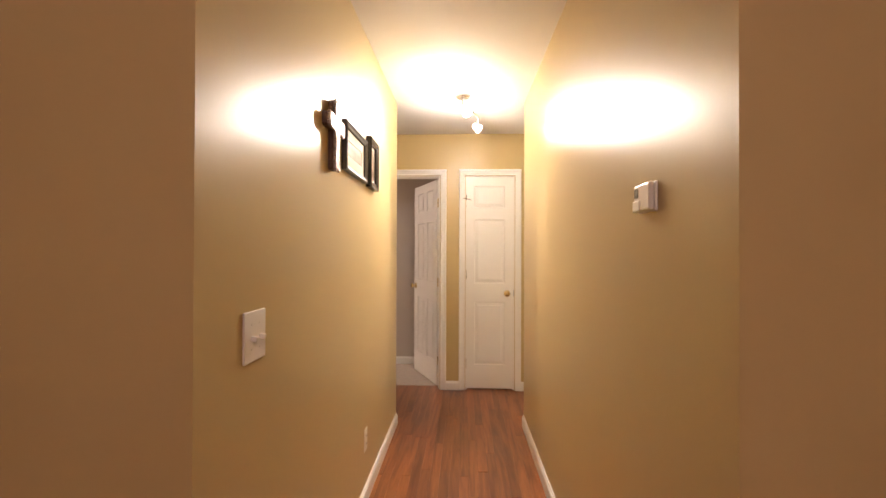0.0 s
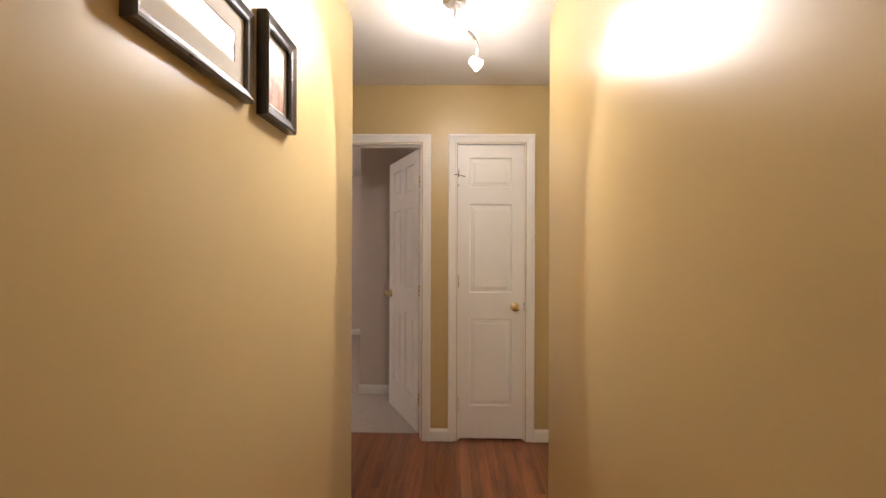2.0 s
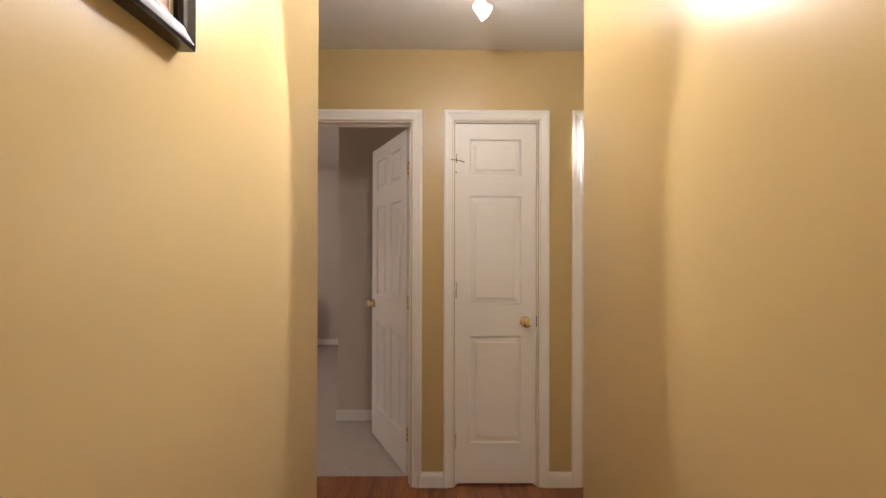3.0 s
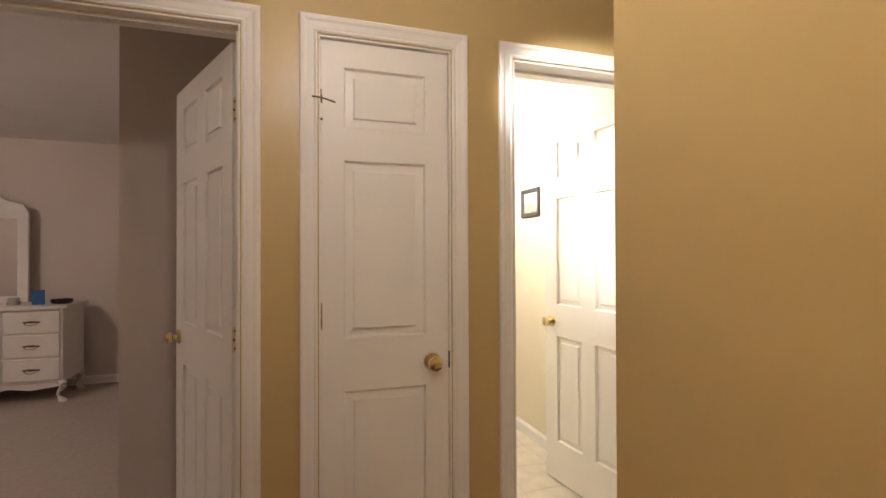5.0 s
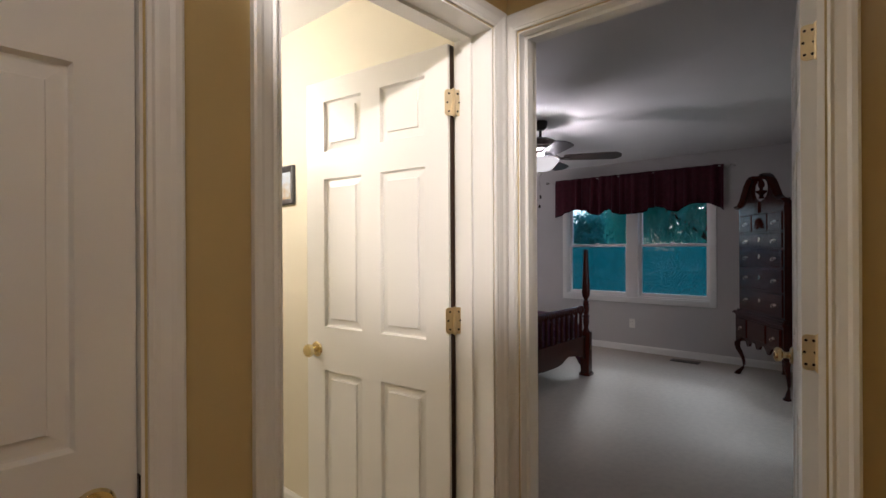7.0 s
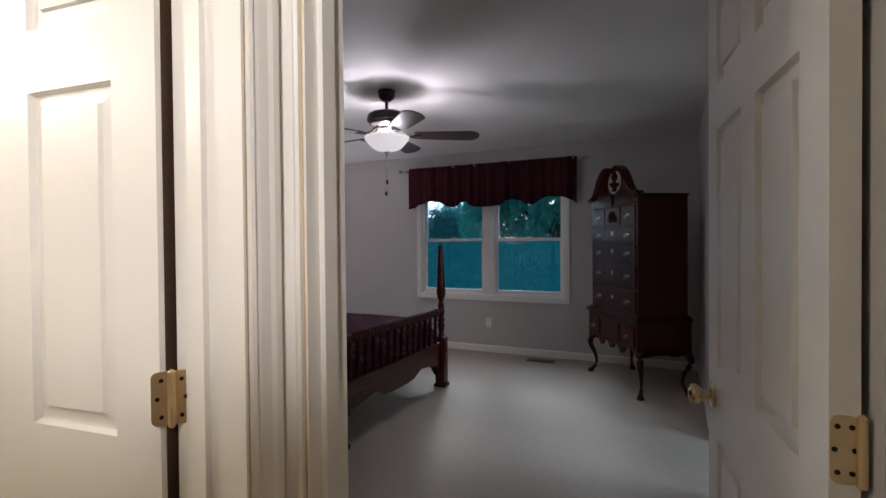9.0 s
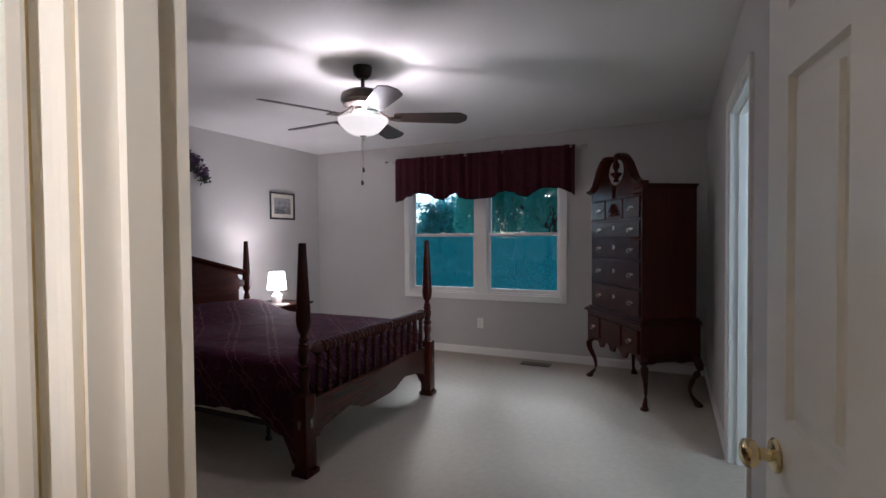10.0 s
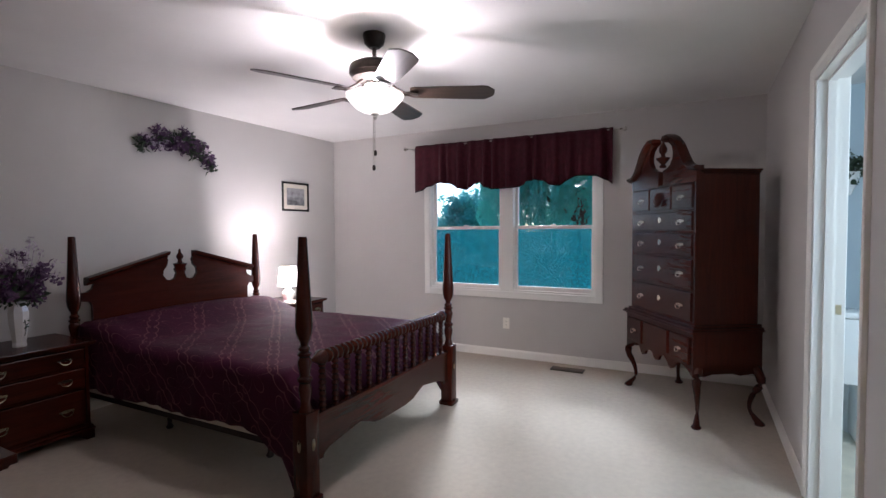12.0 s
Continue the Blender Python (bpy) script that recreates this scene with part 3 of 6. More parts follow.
def door_leaf(parent, m, w, cols, knob_z=0.915, label=""):
    """A moulded panel door: local x from the hinge edge, y through its thickness; panels, knobs and hinges are parts of it."""
    h, t = 2.022, 0.035
    bm = bmesh.new()
    xs = sorted({0.0, w, *[c for col in cols for c in col]})
    zs = sorted({0.0, h, *[z - 0.008 for row in PANEL_ROWS for z in row]})
    rows = [(a - 0.008, b - 0.008) for a, b in PANEL_ROWS]
    wells = []
    for y, sgn in ((0.0, 1), (t, -1)):
        for xa, xb in zip(xs, xs[1:]):
            for za, zb in zip(zs, zs[1:]):
                if any(abs(xa - c[0]) < 1e-6 and abs(xb - c[1]) < 1e-6 for c in cols) and any(abs(za - r[0]) < 1e-6 and abs(zb - r[1]) < 1e-6 for r in rows):
                    wells.append((xa, xb, za, zb, y, sgn))
                    i, d = 0.005, 0.0125
                    o = [(xa, za), (xb, za), (xb, zb), (xa, zb)]
                    n = [(xa + i, za + i), (xb - i, za + i), (xb - i, zb - i), (xa + i, zb - i)]
                    ov = [bm.verts.new((x, y, z)) for x, z in o]
                    nv = [bm.verts.new((x, y + sgn * d, z)) for x, z in n]
                    for k in range(4):
                        bm.faces.new((ov[k], ov[(k + 1) % 4], nv[(k + 1) % 4], nv[k]))
                else:
                    bm.faces.new([bm.verts.new(v) for v in ((xa, y, za), (xb, y, za), (xb, y, zb), (xa, y, zb))])
    for q in (((0, 0, 0), (0, t, 0), (0, t, h), (0, 0, h)), ((w, 0, 0), (w, t, 0), (w, t, h), (w, 0, h)), ((0, 0, 0), (w, 0, 0), (w, t, 0), (0, t, 0)), ((0, 0, h), (w, 0, h), (w, t, h), (0, t, h))):
        bm.faces.new([bm.verts.new(v) for v in q])
    bmesh.ops.remove_doubles(bm, verts=bm.verts, dist=1e-5)
    leaf = part("leaf", bm, DOORPAINT, parent, label, m)
    for xa, xb, za, zb, y, sgn in wells:
        bm = bmesh.new()
        loops = []
        for i, d in ((0.005, 0.0125), (0.010, 0.0128), (0.033, 0.0090), (0.0355, 0.0016)):
            loops.append([bm.verts.new((x, y + sgn * d, z)) for x, z in ((xa + i, za + i), (xb - i, za + i), (xb - i, zb - i), (xa + i, zb - i))])
        for a, b in zip(loops, loops[1:]):
            for k in range(4):
                bm.faces.new((a[k], a[(k + 1) % 4], b[(k + 1) % 4], b[k]))
        bm.faces.new(loops[-1])
        part("panel", bm, DOORPAINT, leaf)
    prof = ((0, 0), (0.030, 0), (0.032, 0.004), (0.028, 0.009), (0.013, 0.012), (0.011, 0.024), (0.013, 0.030), (0.024, 0.036), (0.0275, 0.046), (0.025, 0.055), (0.017, 0.060), (0, 0.062))
    for y, rx in ((0.0, 90), (t, -90)):
        part("knob", turned(prof, 20, pose(w - 0.062, y, knob_z - 0.008, rx)), BRASS, leaf, "polished brass knob", smooth=True)
    part("latch_plate", boxed(w - 0.001, 0.006, knob_z - 0.04, w + 0.0015, t - 0.006, knob_z + 0.02), OLDBRASS, leaf, "small brass latch plate")
    return leaf


def hinge(parent, m, tall=0.089, half=0.034, pin=0.0):
    """A butt hinge at m: screwed plates with rounded corners and a knuckle."""
    r = 0.010
    rim = [(sx * (half - r) + r * math.cos(a), sz * (tall / 2 - r) + r * math.sin(a))
           for sx, sz, a0 in ((1, 1, 0), (-1, 1, 90), (-1, -1, 180), (1, -1, 270)) for a in [radians(a0 + k * 30) for k in range(4)]]
    bm = plate(bmesh.new(), rim, -0.0012, 0.0012)
    lathe(bm, ((0, -tall / 2 - 0.005), (0.003, -tall / 2 - 0.003), (0.0062, -tall / 2), (0.0062, tall / 2), (0.003, tall / 2 + 0.003), (0, tall / 2 + 0.005)), 10, pose(pin, -0.006, 0))
    ob = part("hinge", bm, HINGE, parent, "brass butt hinge", m, smooth=False)
    for sx in (-half * 0.55, half * 0.55):
        for z in (-0.03, 0.0, 0.03):
            part("screw", turned(((0, 0), (0.0036, 0), (0.0036, 0.001), (0, 0.0012)), 8, pose(sx * (1.25 if z == 0 else 0.9), -0.0012, z, 90)), BRONZE, ob, "", None)
    return ob



# closet door, shut
d = door_frame("door_1", pose(0.172, 4.67, 0), 0.465, 0.115, "narrow shut white closet door with three moulded panels", 1, (True, False), stop_at=0.058)
door_leaf(d, pose(0.007, 0.012, 0.015), 0.451, ((0.076, 0.366),))
for z in (0.25, 1.1, 1.82):
    part("hinge", turned(((0, -0.048), (0.006, -0.045), (0.006, 0.045), (0, 0.048)), 10, pose(0.004, 0.004, z)), OLDBRASS, d, "painted-over hinge knuckle", smooth=True)
part("strike", boxed(0.458, 0.003, 0.895, 0.466, 0.014, 0.955), BRONZE, d, "dark brass strike plate edge")
# far bedroom door, open
d = door_frame("door_2", pose(-0.84, 4.67, 0), 0.765, 0.115, "white six-panel bedroom door standing open", 1, stop_at=0.075)
leaf = door_leaf(d, pose(0.764, 0.130, 0.010, 0, 0, 180 - 67), 0.745, ((0.10, 0.315), (0.415, 0.63)), knob_z=0.945)
for z in (0.25, 1.02, 1.80):
    hinge(d, pose(0.749, 0.1185, z, 0, 0, 23.7), half=0.016)
# hall bath door, open
d = door_frame("door_3", pose(0.892, 4.67, 0), 0.755, 0.153, "white six-panel bathroom door standing open", 1, (True, False), stop_at=0.11)
leaf = door_leaf(d, pose(0.761, 0.168, 0.010, 0, 0, 180 - 84), 0.735, ((0.10, 0.314), (0.414, 0.628)))
# thin dark brown strip over the leaf's hinge edge
part("bare_edge", boxed(-0.0015, 0.001, 0.0, -0.0002, 0.024, 2.022), SUBFLOOR, leaf, "thin dark brown strip on the hinge edge")
for z in (0.27, 1.09, 1.83):
    hinge(d, pose(0.735, 0.148, z, 0, 0, -38), half=0.030)
# bedroom door, open; local x runs down -y through the wall along x
d = door_frame("door_4", pose(1.735, 4.625, 0, 0, 0, -90), 0.797, 0.102, "white six-panel bedroom door standing open", 1, far_legs=(True, False), stop_at=0.064)
leaf = door_leaf(d, pose(0.775, 0.148, 0.010, 0, 0, 180 - 82.5), 0.745, ((0.10, 0.322), (0.422, 0.645)), knob_z=0.932)
for z in (0.25, 1.07, 1.845):
    hinge(d, pose(0.757, 0.1445, z, 0, 0, 5.5), half=0.016, pin=0.017)
# doorway to the second bath, no leaf in view
d = door_frame("door_5", pose(4.78, 3.84, 0, 0, 0, 180), 0.82, 0.12, "white cased doorway to a pale bathroom", 1, (True, True), stop_at=0.075)
part("strike_plate", boxed(0.0035, 0.090, 0.932, 0.0055, 0.112, 0.978), HINGE, d, "brass strike plate on the jamb")


# ---- window ----
def window_unit(parent, y0, y1):
    """A double-hung sash pair between y0 and y1, facing -x."""
    z0, z1, zm = 0.69, 2.10, 1.365
    for x, za, zb, lower in ((6.775, z0 + 0.02, zm + 0.018, True), (6.805, zm - 0.018, z1 - 0.02, False)):
        bm = bmesh.new()
        s = 0.036
        box(bm, x, y0, za, x + 0.028, y0 + s, zb, 0.003)
        box(bm, x, y1 - s, za, x + 0.028, y1, zb, 0.003)
        box(bm, x, y0 + s, za, x + 0.028, y1 - s, za + (0.045 if lower else 0.034), 0.003)
        box(bm, x, y0 + s, zb - 0.034, x + 0.028, y1 - s, zb, 0.003)
        sash = part("sash", bm, TRIM, parent)
        g = part("pane", boxed(x + 0.011, y0 + s - 0.004, za + 0.03, x + 0.016, y1 - s + 0.004, zb - 0.03), PANE, sash)
        g.visible_shadow = False
    part("sash_lock", boxed(6.764, (y0 + y1) / 2 - 0.025, zm + 0.019, 6.79, (y0 + y1) / 2 + 0.025, zm + 0.032, bevel=0.003), TRIM, parent)
    sc = part("screen", boxed(6.842, y0 + 0.02, z0 + 0.03, 6.844, y1 - 0.02, zm), SCREEN, parent, "fine insect screen wet with rain")
    sc.visible_shadow = False


win = thing("window_1", pose(0, 0, 0), "white twin double-hung window, lower halves screened", "window", kind="structure")
bm = bmesh.new()
box(bm, 6.722, 5.142, 0.625, 6.742, 5.21, 2.165, 0.004)
box(bm, 6.722, 7.030, 0.625, 6.742, 7.098, 2.165, 0.004)
box(bm, 6.722, 5.21, 0.625, 6.742, 7.030, 0.695, 0.004)
box(bm, 6.722, 5.21, 2.095, 6.742, 7.030, 2.165, 0.004)
part("window_casing", bm, TRIM, win)
part("mullion", boxed(6.735, 6.045, 0.69, 6.85, 6.185, 2.10, bevel=0.004), TRIM, win)
bm = boxed(6.742, 5.19, 0.69, 6.86, 5.222, 2.10)
box(bm, 6.742, 7.018, 0.69, 6.86, 7.05, 2.10)
box(bm, 6.742, 5.222, 2.075, 6.86, 7.018, 2.10)
box(bm, 6.742, 5.222, 0.69, 6.86, 7.018, 0.712)
part("window_jamb", bm, TRIM, win)
window_unit(win, 5.222, 6.045)
window_unit(win, 6.185, 7.018)
win = thing("window_2", pose(0, 0, 0), "white bathroom window", "window", kind="structure")
bm = boxed(3.5, 1.9, 0.95, 3.55, 1.98, 2.05)
box(bm, 4.35, 1.9, 0.95, 4.4, 1.98, 2.05)
box(bm, 3.55, 1.9, 0.95, 4.35, 1.98, 1.0)
box(bm, 3.55, 1.9, 2.0, 4.35, 1.98, 2.05)
part("window_frame", bm, TRIM, win)


# ---- bed ----
def bed():
    b = thing("bed", pose(4.44, 6.04, 0), "dark cherry four-poster queen bed with spool-turned footboard", "bed")
    w = 0.78
    sq = 0.045

    def post(x, y, foot):
        bm = boxed(x - sq, y - sq, 0.03, x + sq, y + sq, 0.46, bevel=0.004)
        box(bm, x - sq - 0.012, y - sq - 0.012, 0, x + sq + 0.012, y + sq + 0.012, 0.032, bevel=0.005)
        prof = [(0.036, 0.455), (0.032, 0.475), (0.022, 0.50), (0.026, 0.52), (0.032, 0.55), (0.033, 0.575), (0.026, 0.60), (0.037, 0.612), (0.037, 0.625), (0.024, 0.635), (0.028, 0.66), (0.034, 0.69),
                (0.035, 0.71), (0.026, 0.73), (0.034, 0.738), (0.034, 0.748), (0.023, 0.756), (0.029, 0.764), (0.029, 0.774), (0.019, 0.785), (0.021, 0.80), (0.032, 0.82), (0.040, 0.85),
                (0.043, 0.88), (0.042, 0.92), (0.036, 1.02), (0.030, 1.14), (0.024, 1.26), (0.022, 1.312), (0.019, 1.318), (0, 1.318)]
        lathe(bm, prof, 16, pose(x, y, 0))
        p = part("foot_post" if foot else "head_post", bm, CHERRY, b, smooth=True)
        if foot:
            for side, rz in ((0, 0), (1, 90 if x > 0 else -90)):
                part("bolt_cover", turned(((0, -0.001), (0.017, 0.0), (0.017, 0.004), (0.008, 0.010), (0, 0.011)), 12, pose(x, y, 0.30, 0, 0, rz) @ pose(0, -sq, 0, 90) @ Matrix.Diagonal((0.75, 1.9, 1, 1))), PULL_DARK, p, "oval brass bolt cover", smooth=True)
    for x in (-w, w):
        post(x, 0.0, True)
        post(x, 2.08, False)
    # spool rail with pointed ends
    prof = [(0, -0.735), (0.008, -0.728), (0.021, -0.70), (0.041, -0.672), (0.041, -0.652), (0.024, -0.634)]
    n = 30
    for k in range(n):
        c = -0.61 + 1.22 * k / (n - 1)
        prof += [(0.023, c - 0.018), (0.036, c - 0.007), (0.036, c + 0.007)]
    prof += [(0.024, 0.634), (0.041, 0.652), (0.041, 0.672), (0.021, 0.70), (0.008, 0.728), (0, 0.735)]
    bm = turned(prof, 14, pose(0, 0, 0.700, 0, 90))
    lathe(bm, ((0.011, -0.75), (0.011, 0.75)), 10, pose(0, 0, 0.700, 0, 90))
    part("spool_rail", bm, CHERRY_X, b, smooth=True)
    part("spindle_rail", boxed(-w + sq, -0.022, 0.40, w - sq, 0.022, 0.425, bevel=0.004), CHERRY_X, b)
    ctr = 14
    for k in range(ctr):
        prof = [(0.012, 0.42), (0.015, 0.43)]
        for j in range(8):
            z = 0.452 + j * 0.029
            prof += [(0.012, z - 0.013), (0.0205, z - 0.004), (0.0205, z + 0.004)]
        prof += [(0.010, 0.672), (0.013, 0.69)]
        part("spindle", turned(prof, 10, pose(-0.655 + 1.31 * k / (ctr - 1), 0, 0)), CHERRY, b, smooth=True)
    # foot panel, cut to a shallow arch below
    up = [(-w + sq, 0.40), (w - sq, 0.40)]
    low = [(w - sq, 0.185), (w - 0.11, 0.185), (w - 0.12, 0.205), (w - 0.16, 0.225), (0.36, 0.262), (0.28, 0.235), (0.22, 0.21), (0.12, 0.20), (-0.12, 0.20), (-0.22, 0.21), (-0.28, 0.235), (-0.36, 0.262), (-w + 0.16, 0.225), (-w + 0.12, 0.205), (-w + 0.11, 0.185), (-w + sq, 0.185)]
    part("foot_panel", plate(bmesh.new(), up + low, -0.014, 0.014), CHERRY_X, b)
    for s in (-1, 1):
        part("side_rail", boxed(s * 0.72 - 0.018, sq * 0.3, 0.21, s * 0.72 + 0.018, 2.07, 0.252, bevel=0.004), BRONZE, b, "dark steel side rail")
    # headboard with a broken pediment
    half = [(0.668, 0.46), (0.668, 0.83), (0.685, 0.858), (0.742, 0.868), (0.742, 0.925), (0.70, 0.93), (0.668, 0.95), (0.656, 0.985), (0.66, 1.012), (0.165, 1.165), (0.125, 1.155), (0.105, 1.12), (0.115, 1.075), (0.145, 1.04), (0.15, 1.00), (0.125, 0.965), (0.085, 0.955), (0.05, 0.97), (0.035, 1.01), (0.05, 1.045), (0.03, 1.055)]
    outline = [(-x, z) for x, z in half] + [(x, z) for x, z in reversed(half)]
    hb = part("headboard", plate(bmesh.new(), outline, 2.065, 2.092), CHERRY_X, b)
    for s in (-1, 1):
        bm = bmesh.new()
        rows = []
        for x, z in ((0.115, 1.165), (0.71, 1.005)):
            rows.append([bm.verts.new((s * x, y, z + dz)) for y, dz in ((2.092, -0.03), (2.058, -0.03), (2.050, -0.012), (2.030, -0.004), (2.018, 0.010), (2.018, 0.026), (2.092, 0.026))])
        for k in range(7):
            bm.faces.new((rows[0][k], rows[0][(k + 1) % 7], rows[1][(k + 1) % 7], rows[1][k]))
        bm.faces.new(rows[0])
        bm.faces.new(rows[1])
        part("pediment_moulding", bm, CHERRY_X, hb)
    part("finial", turned(((0, 1.02), (0.03, 1.03), (0.05, 1.075), (0.056, 1.085), (0.02, 1.095), (0.014, 1.115), (0.026, 1.135), (0.028, 1.15), (0.012, 1.175), (0.010, 1.19), (0.006, 1.205), (0, 1.207)), 14, pose(0, 2.075, 0)), CHERRY, hb, smooth=True)
    # box spring, mattress, slat legs
    part("box_spring", boxed(-0.764, 0.13, 0.253, 0.764, 2.04, 0.42, bevel=0.02), MATBOARD, b, "pale box spring showing below the coverlet")
    part("mattress", boxed(-0.745, 0.13, 0.42, 0.745, 2.04, 0.615, bevel=0.05), MATBOARD, b)
    for x, y in ((-0.5, 0.55), (0.5, 0.55), (-0.5, 1.5), (0.5, 1.5), (0, 1.0)):
        part("support_leg", turned(((0.02, 0), (0.025, 0.01), (0.014, 0.03), (0.016, 0.255)), 10, pose(x, y, 0)), BRONZE, b, smooth=True)
    return b


bed()


def coverlet():
    """Drapes over the mattress and the pillows: one sheet with soft folds."""
    bm = bmesh.new()
    nx, ny = 64, 70
    rows = []
    for j in range(ny + 1):
        v = j / ny
        y = 0.075 + v * 1.955
        row = []
        for i in range(nx + 1):
            u = -1.18 + 2.36 * i / nx
            hump = 0.0
            if y > 1.45:
                hump = 0.115 * math.sin(min((y - 1.45) / 0.5, 1.0) * math.pi / 2) ** 1.5
                hump *= 0.82 + 0.18 * abs(math.cos(u * 2.6))
            rip = 0.006 * noise.noise((u * 5, y * 4, 0.3)) + 0.004 * noise.noise((u * 11, y * 9, 2.3))
            half = 0.772
            top = 0.632 + hump + rip
            if abs(u) <= half - 0.06:
                x, z = u, top
            else:
                over = abs(u) - (half - 0.06)
                a = min(over / 0.094, 1.0) * math.pi / 2
                x = math.copysign(half - 0.06 + 0.06 * math.sin(a), u)
                z = top - 0.06 * (1 - math.cos(a))
                drop = max(over - 0.094, 0)
                hang = min(drop * (1.0 + hump * 0.6), 0.276 + 0.11 * math.exp(-((y - 0.1) / 0.16) ** 2) + hump + 0.012 * math.sin(y * 9) + 0.006 * math.sin(y * 37))
                z -= hang
                fold = 0.012 * math.sin(y * 17 + 2 * noise.noise((y * 3, 0, 0))) + 0.006 * math.sin(y * 41)
                x += math.copysign(fold * min(drop / 0.3, 1), u) + math.copysign(0.006, u)
            if y < 0.16:
                z -= 0.10 * ((0.16 - y) / 0.085) ** 2
                if abs(u) > half and u < 0:
                    z -= 0.10 * min((abs(u) - half) / 0.35, 1) * ((0.16 - y) / 0.085)
            row.append(bm.verts.new((x, y, max(z, 0.05))))
        rows.append(row)
    foot = [bm.verts.new((v.co.x, 0.058, v.co.z - 0.24 if abs(v.co.x) < 0.7 else max(v.co.z - 0.12, 0.05))) for v in rows[0]]
    rows.insert(0, foot)
    for a, b in zip(rows, rows[1:]):
        for k in range(nx):
            bm.faces.new((a[k], a[k + 1], b[k + 1], b[k]))
    edges = ([r[0].co.copy() for r in rows[1:]], [r[-1].co.copy() for r in rows[1:]])
    ob = part("coverlet", bm, COVERLET, None, m=pose(4.44, 6.04, 0), smooth=True)
    mod = ob.modifiers.new("thick", "SOLIDIFY")
    mod.thickness, mod.offset = 0.007, 1
    for e in edges:
        part("binding", tube(bmesh.new(), e, 0.006, 6), CURTAIN, ob, "bound lower edge", smooth=True)
    return tagged(ob, "plum quilted coverlet embroidered with looping rings, spread over the bed", "coverlet")


coverlet()


# ---- case furniture ----
def bail_pull(parent, m, w=0.075, mat=OLDBRASS):
    """A batwing plate with a drooping bail."""
    out = [(-w * 0.55, 0.0), (-w * 0.46, 0.010), (-w * 0.34, 0.006), (-w * 0.15, 0.013), (0, 0.010), (w * 0.15, 0.013), (w * 0.34, 0.006), (w * 0.46, 0.010), (w * 0.55, 0), (w * 0.45, -0.008), (w * 0.25, -0.004), (0, -0.010), (-w * 0.25, -0.004), (-w * 0.45, -0.008)]
    bm = plate(bmesh.new(), out, -0.002, 0)
    pts = [(-w * 0.4, -0.004, 0.002)]
    for k in range(9):
        a = math.pi * k / 8
        pts.append((-w * 0.4 * math.cos(a), -0.013 - 0.004 * math.sin(a), -0.026 * math.sin(a)))
    pts.append((w * 0.4, -0.004, 0.002))
    tube(bm, pts, 0.003, 6)
    return part("pull", bm, mat, parent, "antique brass bail pull" if mat is OLDBRASS else "", m, smooth=True)


def drawer(parent, x0, x1, z0, z1, y, pulls, mat=CHERRY_X, keyhole=False, pull_w=0.075, pull_mat=OLDBRASS):
    bm = boxed(x0, y - 0.016, z0, x1, y + 0.02, z1, bevel=0.006)
    dr = part("drawer", bm, mat, parent)
    for px in pulls:
        bail_pull(dr, pose(px, y - 0.016, (z0 + z1) / 2), pull_w, pull_mat)
    if keyhole:
        part("escutcheon", plate(bmesh.new(), [(0.02 * math.cos(a) * (1 + 0.25 * math.cos(3 * a)) + (x0 + x1) / 2, (z0 + z1) / 2 + 0.022 * math.sin(a) + 0.012) for a in [k * math.pi / 9 for k in range(18)]], y - 0.019, y - 0.016), OLDBRASS, dr, "brass keyhole escutcheon")
    return dr


def moulding_rim(bm, x0, x1, y0, y1, z, steps):
    """Stepped moulding round a case: steps of (overhang, height)."""
    for o, dz in steps:
        box(bm, x0 - o, y0 - o, z, x1 + o, y1, z + dz, bevel=min(dz, 0.01) * 0.3)
        z += dz
    return bm


def cabriole(bm, x, y, sx, h, sy=1):
    """A curved leg with a pad foot; sx: the way the knee turns out."""
    pts, rad = [], []
    for k in range(13):
        t = k / 12
        out = 0.032 * math.sin(min(t / 0.45, 1) * math.pi) if t < 0.45 else -0.022 * math.sin((t - 0.45) / 0.55 * math.pi) + 0.028 * max((t - 0.8) / 0.2, 0)
        pts.append((x + sx * out, y - sy * out * 0.8, h * (1 - t) + 0.012))
        rad.append(0.035 - 0.022 * min(t / 0.7, 1) + (0.012 * max((t - 0.85) / 0.15, 0)))
    tube(bm, pts, rad, 12)
    lathe(bm, ((0, 0), (0.028, 0), (0.034, 0.008), (0.030, 0.018), (0.018, 0.026)), 12, pose(pts[-1][0], pts[-1][1], 0))


